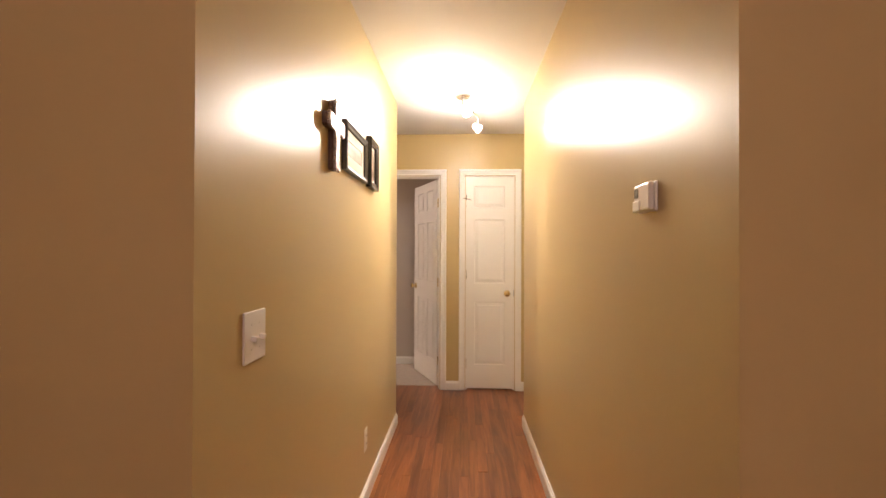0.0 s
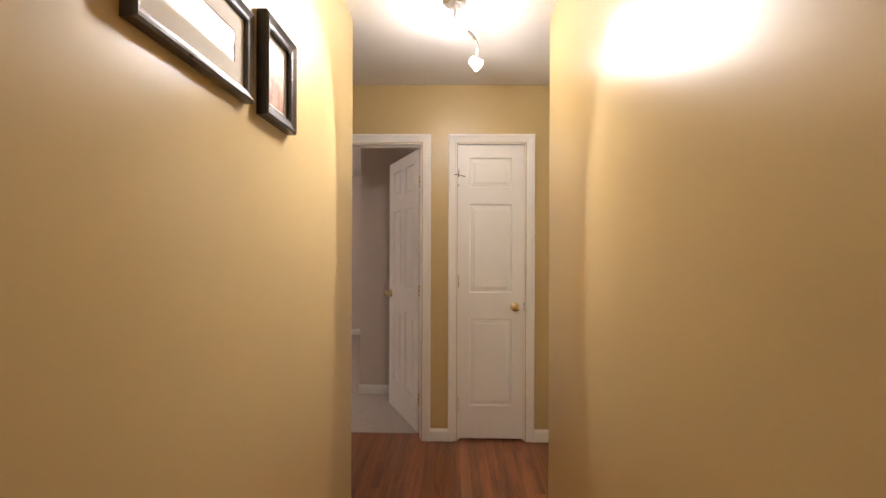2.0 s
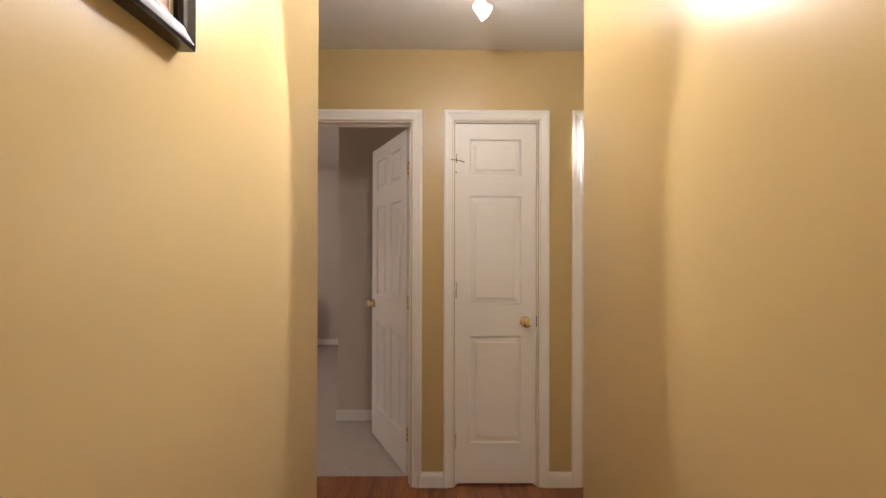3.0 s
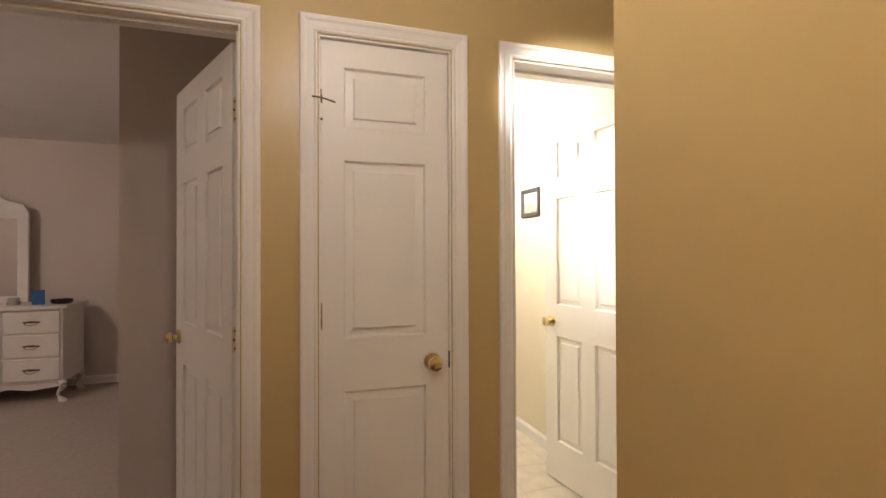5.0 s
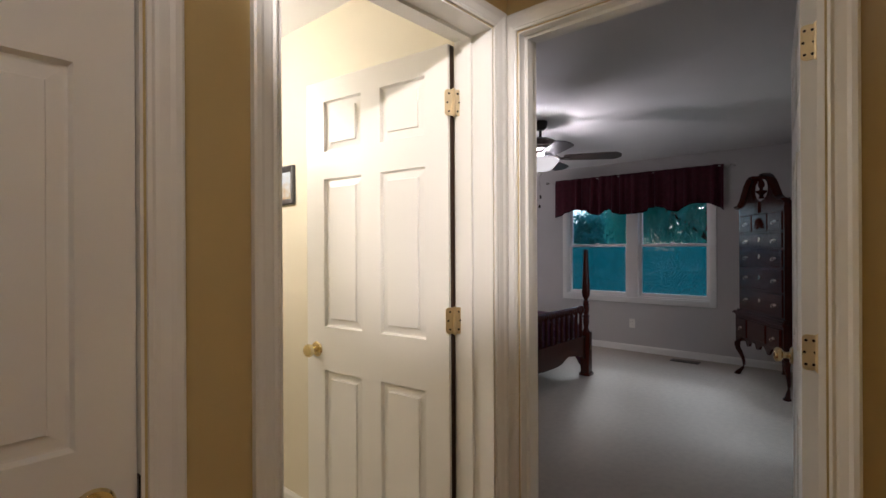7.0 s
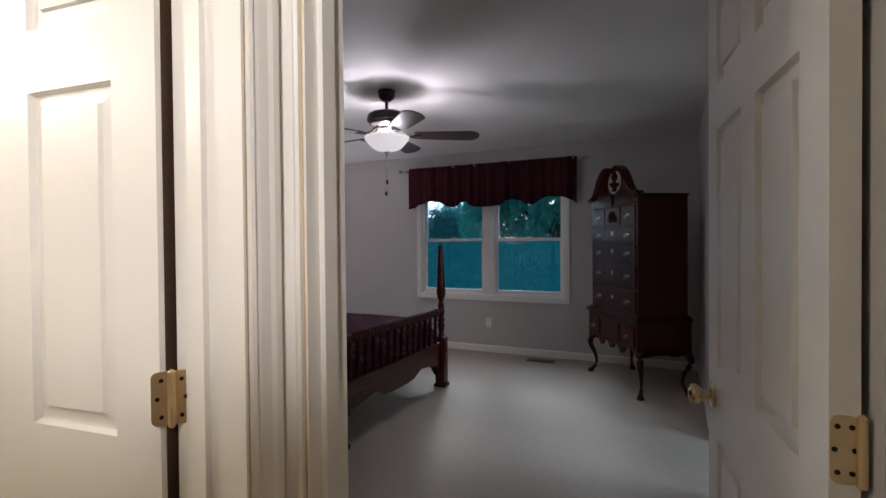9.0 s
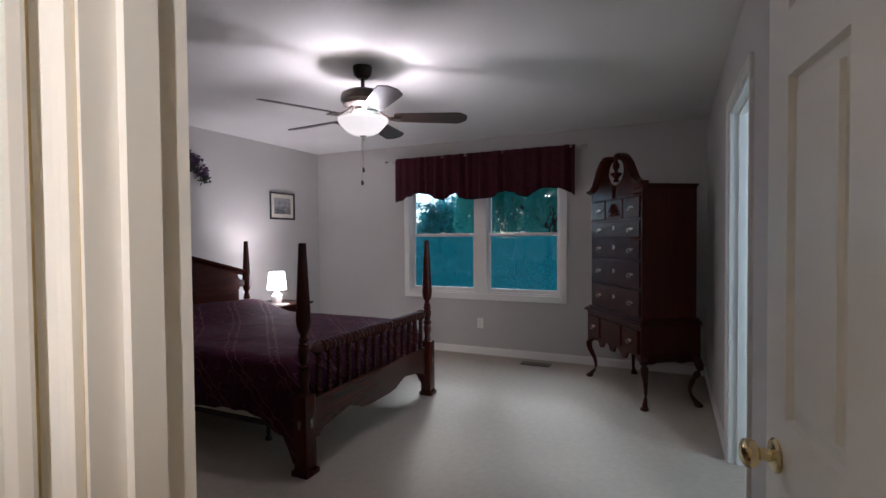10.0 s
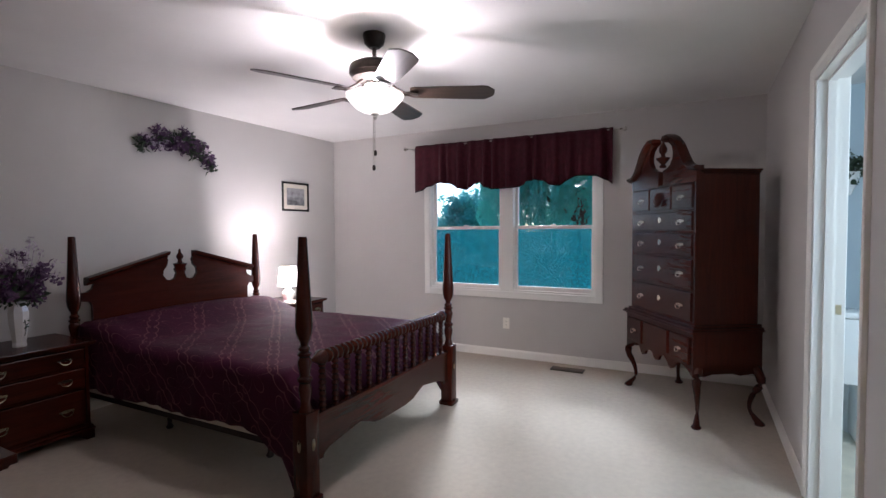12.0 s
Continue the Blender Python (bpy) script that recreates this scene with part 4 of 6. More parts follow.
def highboy():
    hb = thing("highboy", pose(5.9025, 4.611, 0, 0, 0, -146.6), "tall dark cherry highboy chest with scrolled bonnet and cabriole legs", "chest")
    W, D = 0.465, 0.50
    for x, sx in ((-W + 0.02, -1), (W - 0.02, 1)):
        for y, f in ((0.045, 1), (D - 0.04, -1)):
            bm = bmesh.new()
            cabriole(bm, x, y, sx, 0.38, f)
            part("leg", bm, CHERRY, hb, smooth=True)
    # lower case: sides, back, scalloped apron
    bm = boxed(-W, 0.02, 0.36, -W + 0.02, D, 0.63)
    box(bm, W - 0.02, 0.02, 0.36, W, D, 0.63)
    box(bm, -W + 0.02, D - 0.02, 0.36, W - 0.02, D, 0.63)
    box(bm, -W + 0.02, 0.05, 0.60, W - 0.02, D - 0.02, 0.63)
    side = [(0.02, 0.36), (0.08, 0.345), (0.14, 0.36), (0.2, 0.37), (0.28, 0.36), (0.34, 0.345), (D, 0.36), (D, 0.42), (0.02, 0.42)]
    for s in (-1, 1):
        c = plate(bmesh.new(), side, 0, 0.018)
        bmesh.ops.transform(c, matrix=pose(s * W - (0.018 if s > 0 else 0), 0, 0) @ Matrix(((0, 1, 0, 0), (1, 0, 0, 0), (0, 0, 1, 0), (0, 0, 0, 1))), verts=c.verts)
        part("side_apron", c, CHERRY, hb)
    part("lower_case", bm, CHERRY, hb)
    half = [(0.0, 0.345), (0.03, 0.35), (0.05, 0.385), (0.10, 0.405), (0.15, 0.375), (0.17, 0.345), (0.20, 0.335), (0.22, 0.345), (0.26, 0.40), (0.33, 0.405), (0.40, 0.385), (W, 0.34), (W, 0.63)]
    part("apron", plate(bmesh.new(), [(-x, z) for x, z in half[::-1]] + half[1:], 0.0, 0.02), CHERRY_X, hb)
    drawer(hb, -W + 0.035, -0.20, 0.42, 0.605, 0.0, (-0.315,), pull_w=0.06)
    drawer(hb, -0.175, 0.175, 0.435, 0.605, 0.0, ())
    drawer(hb, 0.20, W - 0.035, 0.42, 0.605, 0.0, (0.315,), pull_w=0.06)
    part("waist_moulding", moulding_rim(bmesh.new(), -W, W, 0.0, D, 0.63, ((0.006, 0.014), (0.026, 0.014), (0.016, 0.014), (-0.008, 0.018))), CHERRY_X, hb)
    # upper case
    U, y0, y1 = 0.435, 0.03, 0.485
    part("upper_side", boxed(-U, y0, 0.69, -U + 0.02, y1, 1.72), CHERRY, hb)
    part("upper_side", boxed(U - 0.02, y0, 0.69, U, y1, 1.72), CHERRY, hb)
    part("upper_back", boxed(-U + 0.02, y1 - 0.02, 0.69, U - 0.02, y1, 1.72), CHERRY, hb)
    part("dust_board", boxed(-U + 0.02, y0 + 0.03, 0.69, U - 0.02, y0 + 0.045, 1.72), CHERRY, hb)
    for z in (0.69, 0.912, 1.137, 1.312, 1.466, 1.655):
        part("drawer_divider", boxed(-U + 0.02, y0, z, U - 0.02, y0 + 0.03, z + 0.016), CHERRY_X, hb)
    for s in (-1, 1):
        part("corner_stile", boxed(s * U - 0.022 if s > 0 else -U, y0 - 0.004, 0.70, U if s > 0 else -U + 0.022, y0, 1.70), CHERRY, hb)
    for z0, z1, key in ((0.706, 0.908, True), (0.93, 1.132, True), (1.155, 1.308, True), (1.33, 1.462, True)):
        drawer(hb, -U + 0.03, U - 0.03, z0, z1, y0 + 0.004, (-0.27, 0.27), keyhole=key)
    drawer(hb, -U + 0.03, -0.155, 1.485, 1.65, y0 + 0.004, (-0.275,), pull_w=0.07)
    dr = drawer(hb, -0.145, 0.145, 1.485, 1.65, y0 + 0.004, ())
    # carved fan
    bm = bmesh.new()
    for k in range(9):
        a = math.pi * (k + 0.5) / 9
        tube(bm, [(0.02 * math.cos(a), y0 - 0.014, 1.505 + 0.02 * math.sin(a)), (0.07 * math.cos(a), y0 - 0.02, 1.505 + 0.07 * math.sin(a)), (0.095 * math.cos(a), y0 - 0.013, 1.505 + 0.11 * math.sin(a))], [0.004, 0.011, 0.006], 7)
    part("carved_fan", bm, CHERRY, dr, smooth=True)
    drawer(hb, 0.155, U - 0.03, 1.485, 1.65, y0 + 0.004, (0.275,), pull_w=0.07)
    part("cornice", moulding_rim(bmesh.new(), -U, U, y0 + 0.05, y1, 1.705, ((0.004, 0.012), (0.014, 0.012), (0.028, 0.014))), CHERRY_X, hb)
    # bonnet board with its two scrolls
    half = [(0.03, 1.66), (0.03, 1.775), (0.075, 1.785), (0.125, 1.81), (0.155, 1.855), (0.158, 1.90), (0.14, 1.945), (0.10, 1.975), (0.11, 1.995), (0.15, 1.985), (0.20, 1.955), (0.26, 1.885), (0.31, 1.81), (0.37, 1.755), (0.44, 1.735), (0.44, 1.70), (U, 1.66)]
    out = [(-x, z) for x, z in half[::-1]] + half
    bonnet = part("bonnet", plate(bmesh.new(), out, y0 - 0.006, y0 + 0.03), CHERRY_X, hb)
    for s in (-1, 1):
        line = [(0.070, 1.985), (0.088, 2.008), (0.125, 2.008), (0.18, 1.98), (0.235, 1.93), (0.285, 1.855), (0.33, 1.79), (0.385, 1.752), (0.45, 1.742), (0.468, 1.742)]
        bm = bmesh.new()
        prof = ((y0 + 0.03, -0.014), (y0 - 0.012, -0.014), (y0 - 0.022, -0.008), (y0 - 0.04, 0.0), (y0 - 0.045, 0.016), (y0 - 0.03, 0.022), (y0 + 0.03, 0.022))
        rows = []
        for k, (x, z) in enumerate(line):
            x0, z0 = line[max(k - 1, 0)]
            x1, z1 = line[min(k + 1, len(line) - 1)]
            n = Vector((-(z1 - z0), x1 - x0)).normalized()
            rows.append([bm.verts.new((s * (x + n.x * o), y, z + n.y * o)) for y, o in prof])
        for a, b in zip(rows, rows[1:]):
            for k in range(len(prof)):
                bm.faces.new((a[k], a[(k + 1) % len(prof)], b[(k + 1) % len(prof)], b[k]))
        bm.faces.new(rows[0])
        bm.faces.new(rows[-1])
        part("scroll_moulding", bm, CHERRY_X, bonnet, smooth=True)
    bm = turned(((0, 1.80), (0.022, 1.80), (0.026, 1.815), (0.014, 1.825), (0.03, 1.845), (0.048, 1.865), (0.05, 1.875), (0.018, 1.882), (0.014, 1.90), (0.028, 1.92), (0.030, 1.945), (0.018, 1.97), (0.006, 2.0), (0, 2.005)), 14, pose(0, y0 + 0.012, 0))
    part("finial", bm, CHERRY, bonnet, smooth=True)
    return hb


highboy()


def nightstand(m, label, wide, deep):
    n = thing("nightstand", m, label, "nightstand", "nightstands beside the bed")
    h = 0.64
    part("side_panel", boxed(-wide / 2, 0.0, 0.09, -wide / 2 + 0.02, deep, h - 0.035), CHERRY, n)
    part("side_panel", boxed(wide / 2 - 0.02, 0, 0.09, wide / 2, deep, h - 0.035), CHERRY, n)
    part("back_panel", boxed(-wide / 2 + 0.02, deep - 0.015, 0.09, wide / 2 - 0.02, deep, h - 0.035), CHERRY, n)
    part("dust_board", boxed(-wide / 2 + 0.02, 0.022, 0.09, wide / 2 - 0.02, 0.034, h - 0.035), CHERRY, n)
    for z in (0.09, 0.335, 0.475):
        part("drawer_divider", boxed(-wide / 2 + 0.02, 0, z, wide / 2 - 0.02, 0.022, z + 0.012), CHERRY_X, n)
    bm = moulding_rim(bmesh.new(), -wide / 2, wide / 2, 0.0, deep, h - 0.035, ((0.008, 0.012), (0.026, 0.009), (0.032, 0.014)))
    part("top", bm, CHERRY_X, n)
    for z0, z1 in ((0.107, 0.332), (0.350, 0.472), (0.490, 0.600)):
        drawer(n, -wide / 2 + 0.03, wide / 2 - 0.03, z0, z1, 0.0, (-wide * 0.27, wide * 0.27), pull_w=0.08, pull_mat=PULL_DARK)
    base = moulding_rim(bmesh.new(), -wide / 2, wide / 2, 0.0, deep, 0.06, ((0.02, 0.014), (0.012, 0.016)))
    part("base_moulding", base, CHERRY_X, n)
    for sx in (-1, 1):
        for y in (0.0, deep - 0.09):
            x0 = sx * (wide / 2 + 0.015)
            part("bracket_foot", plate(bmesh.new(), [(x0, 0), (x0 - sx * 0.05, 0), (x0 - sx * 0.07, 0.02), (x0 - sx * 0.11, 0.045), (x0 - sx * 0.12, 0.06), (x0, 0.06)], y - 0.015, y + 0.08), CHERRY, n)
    return n


nightstand(pose(3.30, 7.86, 0), "dark cherry nightstand with three drawers, holding a flower vase", 0.62, 0.48)
nightstand(pose(5.60, 7.82, 0), "dark cherry nightstand beside the bed holding a lit lamp", 0.46, 0.50)


def dark_dresser():
    n = thing("dresser", pose(1.90, 6.45, 0, 0, 0, 90), "dark cherry dresser with an overhanging moulded top, near the doorway", "dresser")
    # local x along the wall, -y out into the room
    bm = boxed(-0.71, -0.44, 0.10, 0.71, 0.02, 0.80, bevel=0.004)
    part("body", bm, CHERRY, n)
    bm = moulding_rim(bmesh.new(), -0.71, 0.71, -0.44, 0.02, 0.80, ((0.012, 0.014), (0.03, 0.010), (0.042, 0.022)))
    part("top", bm, CHERRY_X, n)
    for x0, x1 in ((-0.68, -0.01), (0.01, 0.68)):
        for z0, z1 in ((0.13, 0.34), (0.36, 0.56), (0.58, 0.77)):
            drawer(n, x0, x1, z0, z1, -0.44, (x0 + 0.16, x1 - 0.16))
    for sx in (-1, 1):
        for y in (-0.45, -0.07):
            part("bracket_foot", boxed(sx * 0.70 - 0.05, y, 0, sx * 0.70 + 0.02, y + 0.08, 0.10, bevel=0.01), CHERRY, n)
    return n


dark_dresser()


# ---- ceiling fan ----
def ceiling_fan():
    f = thing("ceiling_fan", pose(4.177, 5.967, 0), "dark bronze five-blade ceiling fan with a lit glass bowl", "ceiling fan")
    part("canopy", turned(((0, H), (0.062, H), (0.064, H - 0.012), (0.055, H - 0.055), (0.030, H - 0.078), (0, H - 0.08)), 24), BRONZE, f, smooth=True)
    part("downrod", turned(((0.012, 2.28), (0.012, 2.38), (0.018, 2.385)), 12), BRONZE, f, smooth=True)
    part("motor_housing", turned(((0, 2.312), (0.03, 2.31), (0.05, 2.298), (0.105, 2.29), (0.135, 2.272), (0.142, 2.25), (0.142, 2.225), (0.130, 2.215), (0.125, 2.20), (0.10, 2.188), (0.06, 2.182), (0, 2.182)), 32), BRONZE, f, smooth=True)
    part("light_fitter", turned(((0, 2.18), (0.05, 2.18), (0.055, 2.165), (0.04, 2.150), (0, 2.148)), 24), NICKEL, f, smooth=True)
    for a in (-61, 11, 83, 155, 227):
        m = pose(0, 0, 2.118, 0, 0, a)
        arm = bmesh.new()
        tube(arm, [(0.07, 0, 0.072), (0.12, 0, 0.03), (0.17, 0.018, 0.0), (0.21, 0.022, 0.0)], 0.008, 8)
        tube(arm, [(0.12, 0, 0.03), (0.17, -0.018, 0.0), (0.21, -0.022, 0.0)], 0.007, 8)
        box(arm, 0.195, -0.04, -0.005, 0.245, 0.04, 0.001, bevel=0.002)
        part("blade_iron", arm, BRONZE, f, m=m, smooth=True)
        out = [(0.20, -0.045), (0.22, -0.056), (0.45, -0.068), (0.615, -0.074), (0.635, -0.070), (0.676, -0.030), (0.680, 0.0), (0.676, 0.030), (0.635, 0.070), (0.615, 0.074), (0.45, 0.068), (0.22, 0.056), (0.20, 0.045)]
        bm = plate(bmesh.new(), out, -0.003, 0.003)
        bmesh.ops.transform(bm, matrix=pose(0, 0, 0, 90), verts=bm.verts)
        part("blade", bm, BLADE, f, m=m @ pose(0, 0, 0.008, -13))
    # open-topped scalloped bowl
    bm = bmesh.new()
    seg, rings = 40, []
    for r, z in ((0.150, 2.118), (0.162, 2.112), (0.163, 2.098), (0.146, 2.078), (0.132, 2.062), (0.108, 2.036), (0.07, 2.016), (0.022, 2.007)):
        rings.append([bm.verts.new((r * (1 + 0.012 * math.cos(10 * 2 * math.pi * k / seg)) * math.cos(2 * math.pi * k / seg), r * (1 + 0.012 * math.cos(10 * 2 * math.pi * k / seg)) * math.sin(2 * math.pi * k / seg), z)) for k in range(seg)])
    for a, b in zip(rings, rings[1:]):
        for k in range(seg):
            bm.faces.new((a[k], a[(k + 1) % seg], b[(k + 1) % seg], b[k]))
    bm.faces.new(rings[-1])
    bowl = part("glass_bowl", bm, GLOBE, f, "frosted glass bowl, lit", smooth=True)
    bowl.visible_shadow = False
    part("finial_cap", turned(((0, 2.01), (0.022, 2.008), (0.022, 2.0), (0.01, 1.995), (0.013, 1.985), (0.006, 1.972), (0, 1.97)), 14), NICKEL, f, smooth=True)
    for x, z in ((0.008, 1.80), (-0.006, 1.715)):
        bm = bmesh.new()
        tube(bm, [(x, 0.008, 1.985), (x, 0.008, z)], 0.0016, 6)
        ch = part("pull_chain", bm, NICKEL, f)
        part("chain_pull", turned(((0, z - 0.03), (0.009, z - 0.026), (0.010, z - 0.008), (0.006, z + 0.002), (0, z + 0.004)), 10, pose(x, 0.008, 0)), BRONZE, ch, smooth=True)
    return f


ceiling_fan()


# ---- valance ----
def valance():
    rod = thing("curtain_rod", pose(0, 0, 0), "slim nickel curtain rod with ball finials over the window", "curtain rod")
    part("rod", tube(bmesh.new(), [(6.655, 4.97, 2.262), (6.655, 7.27, 2.262)], 0.008, 10), NICKEL, rod, smooth=True)
    for y, s in ((4.97, -1), (7.27, 1)):
        part("finial", turned(((0, 0), (0.013, 0.0), (0.008, 0.008), (0.016, 0.018), (0.021, 0.03), (0.016, 0.043), (0, 0.05)), 14, pose(6.655, y, 2.262, -90 * s)), NICKEL, rod, smooth=True)
    for y in (5.02, 7.22):
        part("bracket", tube(bmesh.new(), [(6.741, y, 2.25), (6.70, y, 2.25), (6.665, y, 2.255)], 0.006, 8), NICKEL, rod)
    bm = bmesh.new()
    n, m = 300, 14
    rows = []
    ctl = ((5.04, 1.765), (5.09, 1.80), (5.20, 1.85), (5.38, 1.855), (5.46, 1.815), (5.545, 1.77), (5.63, 1.785), (5.70, 1.825), (5.78, 1.842), (5.86, 1.83), (5.895, 1.79), (5.96, 1.775), (6.10, 1.77), (6.22, 1.765), (6.32, 1.79), (6.345, 1.825),
           (6.38, 1.845), (6.44, 1.83), (6.455, 1.795), (6.52, 1.772), (6.62, 1.79), (6.72, 1.845), (6.85, 1.862), (6.99, 1.83), (7.06, 1.785), (7.16, 1.77))
    for i in range(n + 1):
        y = 5.04 + 2.12 * i / n
        zb = 1.78
        for (ya, za), (yb, zc) in zip(ctl, ctl[1:]):
            if ya <= y <= yb:
                k = (y - ya) / (yb - ya)
                zb = za + (zc - za) * (k * k * (3 - 2 * k))
        amp = 0.026 + 0.020 * noise.noise((y * 2.2, 0.5, 0))
        fold = amp * (0.7 * math.sin(y * 44 + 5.0 * noise.noise((y * 3, 0, 1))) + 0.4 * math.sin(y * 71 + 5 * noise.noise((y * 4, 2, 1))))
        row = []
        for j in range(m + 1):
            v = j / m
            z = 2.284 + 0.007 * noise.noise((y * 14, 1, 4)) + (zb - 2.284) * v
            g = 0.30 + 0.70 * v ** 0.6 if v > 0.06 else 0.5
            x = 6.636 - 0.014 * (1 - math.exp(-v * 9)) - fold * g - 0.012 * v * noise.noise((y * 5, v * 2, 3)) + (0.012 if v < 0.02 else 0)
            row.append(bm.verts.new((x, y, z)))
        rows.append(row)
    for a, b in zip(rows, rows[1:]):
        for k in range(m):
            bm.faces.new((a[k], a[k + 1], b[k + 1], b[k]))
    hem = [r[-1].co.copy() for r in rows[::3]]
    ob = part("valance", bm, CURTAIN, None, smooth=True)
    part("hem", tube(bmesh.new(), hem, 0.006, 6), BLACKFRAME, ob, "dark corded hem", smooth=True)
    mod = ob.modifiers.new("thick", "SOLIDIFY")
    mod.thickness, mod.offset = 0.003, 0
    tagged(ob, "burgundy gathered valance with a scalloped hem on its rod", "valance")


valance()


# ---- pictures ----
def framed(m, w, h, bar, depth, art, label, frame_mat=BLACKFRAME, mat_w=0.0, slope=0.006):
    """A framed picture: local x across, z up, hung on the plane y = 0 and facing -y."""
    f = thing("framed_picture", m, label, "picture")
    bm = bmesh.new()
    loops = []
    for i, y in ((0, 0), (0, -depth + 0.004), (0.006, -depth), (bar * 0.6, -depth + slope), (bar * 0.85, -depth + slope + 0.002), (bar, -depth + slope + 0.006), (bar, -0.004)):
        loops.append([bm.verts.new((x, y, z)) for x, z in ((-w / 2 + i, -h / 2 + i), (w / 2 - i, -h / 2 + i), (w / 2 - i, h / 2 - i), (-w / 2 + i, h / 2 - i))])
    for a, b in zip(loops, loops[1:]):
        for k in range(4):
            bm.faces.new((a[k], a[(k + 1) % 4], b[(k + 1) % 4], b[k]))
    bm.faces.new(loops[0])
    part("frame", bm, frame_mat, f)
    a, b = w / 2 - bar, h / 2 - bar
    if mat_w:
        bm = bmesh.new()
        o = [bm.verts.new(v) for v in ((-a, -0.008, -b), (a, -0.008, -b), (a, -0.008, b), (-a, -0.008, b))]
        i = [bm.verts.new(v) for v in ((-a + mat_w, -0.008, -b + mat_w), (a - mat_w, -0.008, -b + mat_w), (a - mat_w, -0.008, b - mat_w), (-a + mat_w, -0.008, b - mat_w))]
        c = [bm.verts.new((v.co.x, -0.0062, v.co.z)) for v in i]
        for k in range(4):
            bm.faces.new((o[k], o[(k + 1) % 4], i[(k + 1) % 4], i[k]))
            bm.faces.new((i[k], i[(k + 1) % 4], c[(k + 1) % 4], c[k]))
        part("mat_board", bm, MATBOARD, f, "cream mat board")
    part("print", boxed(-a, -0.006, -b, a, -0.003, b), art, f)
    return f


framed(pose(-0.36, 2.228, 1.768, 0, 0, 90), 0.445, 0.215, 0.028, 0.025, SEPIA, "wide black-framed landscape print with cream mat", GLARE_BLACK, mat_w=0.045)
framed(pose(-0.36, 2.635, 1.790, 0, 0, 90), 0.235, 0.268, 0.036, 0.03, RUSSET, "small dark-framed russet print with a gilt inner edge", mat_w=0.012)
framed(pose(6.065, 8.41, 1.732, 0, 0, 0), 0.41, 0.325, 0.022, 0.02, MONO, "dark-framed grey forest print with a white mat", mat_w=0.045)
framed(pose(1.735, 6.48, 1.80, 0, 0, -90), 0.24, 0.20, 0.03, 0.022, SEASIDE, "small grey-framed seaside print in the bathroom", GREYFRAME)
framed(pose(1.735, 6.09, 1.665, 0, 0, -90), 0.25, 0.20, 0.03, 0.022, SEASIDE, "small grey-framed seaside print in the bathroom", GREYFRAME)


def wall_cross():
    """A chunky carved cross with rope edging."""
    c = thing("wall_cross", pose(-0.36, 1.83, 1.755, 0, 0, 90), "carved pewter and dark wood wall cross", "cross")
    bm = bmesh.new()
    out = [(-0.024, -0.13), (0.024, -0.13), (0.03, -0.12), (0.026, -0.02), (0.03, 0.022), (0.10, 0.018), (0.112, 0.026), (0.112, 0.066), (0.10, 0.074), (0.03, 0.07), (0.026, 0.11), (0.03, 0.125), (0.022, 0.137), (-0.022, 0.137), (-0.03, 0.125), (-0.026, 0.11), (-0.03, 0.07), (-0.10, 0.074), (-0.112, 0.066), (-0.112, 0.026), (-0.10, 0.018), (-0.03, 0.022), (-0.026, -0.02), (-0.03, -0.12)]
    part("backing", plate(bm, out, -0.024, 0), ROPE, c, "dark carved edge")
    front = [(x * 0.9, 0.005 + (z - 0.005) * 0.95) for x, z in out]
    part("inlay", plate(bmesh.new(), front, -0.031, -0.024), DISTRESSED, c, "distressed silver face")
    rope = []
    for (xa, za), (xb, zb) in zip(out, out[1:] + out[:1]):
        n = max(2, int(math.hypot(xb - xa, zb - za) / 0.004))
        rope += [(xa + (xb - xa) * k / n, -0.025, za + (zb - za) * k / n) for k in range(n)]
    part("rope_edging", tube(bmesh.new(), rope, [0.0045 if k % 2 else 0.0062 for k in range(len(rope))], 6), DISTRESSED, c, "beaded rope edging")


wall_cross()

# ---- hall fittings ----
s = thing("light_switch", pose(-0.36, 1.145, 1.103, 0, 0, 90), "ivory double toggle switch plate on the hall wall", "switch")
part("plate", boxed(-0.062, -0.006, -0.062, 0.062, 0, 0.062, bevel=0.003), PLASTIC, s)
for x in (-0.023, 0.023):
    part("toggle", box(bmesh.new(), -0.005, -0.020, -0.008, 0.005, -0.004, 0.004, 0.0015, pose(x, -0.002, 0, 12)), PLASTIC, s)
    for z in (-0.03, 0.03):
        part("screw", turned(((0, 0), (0.003, 0), (0.003, 0.001), (0, 0.0015)), 8, pose(x, -0.006, z, 90)), PLASTIC, s)


def outlet(m, label):
    o = thing("wall_outlet", m, label, "outlet", "wall outlets")
    part("plate", boxed(-0.036, -0.005, -0.058, 0.036, 0, 0.058, bevel=0.003), PLASTIC, o)
    for z in (-0.02, 0.02):
        rc = part("receptacle", boxed(-0.016, -0.0075, z - 0.014, 0.016, -0.004, z + 0.014, bevel=0.003), PLASTIC, o)
        bm = boxed(-0.008, -0.0085, z - 0.004, -0.006, -0.0074, z + 0.005)
        box(bm, 0.005, -0.0085, z - 0.004, 0.007, -0.0074, z + 0.005)
        part("slot", bm, DARKPLASTIC, rc)
    return o


outlet(pose(-0.36, 2.535, 0.325, 0, 0, 90), "ivory wall outlet low on the hall wall")
outlet(pose(6.74, 6.124, 0.357, 0, 0, -90), "white wall outlet under the bedroom window")

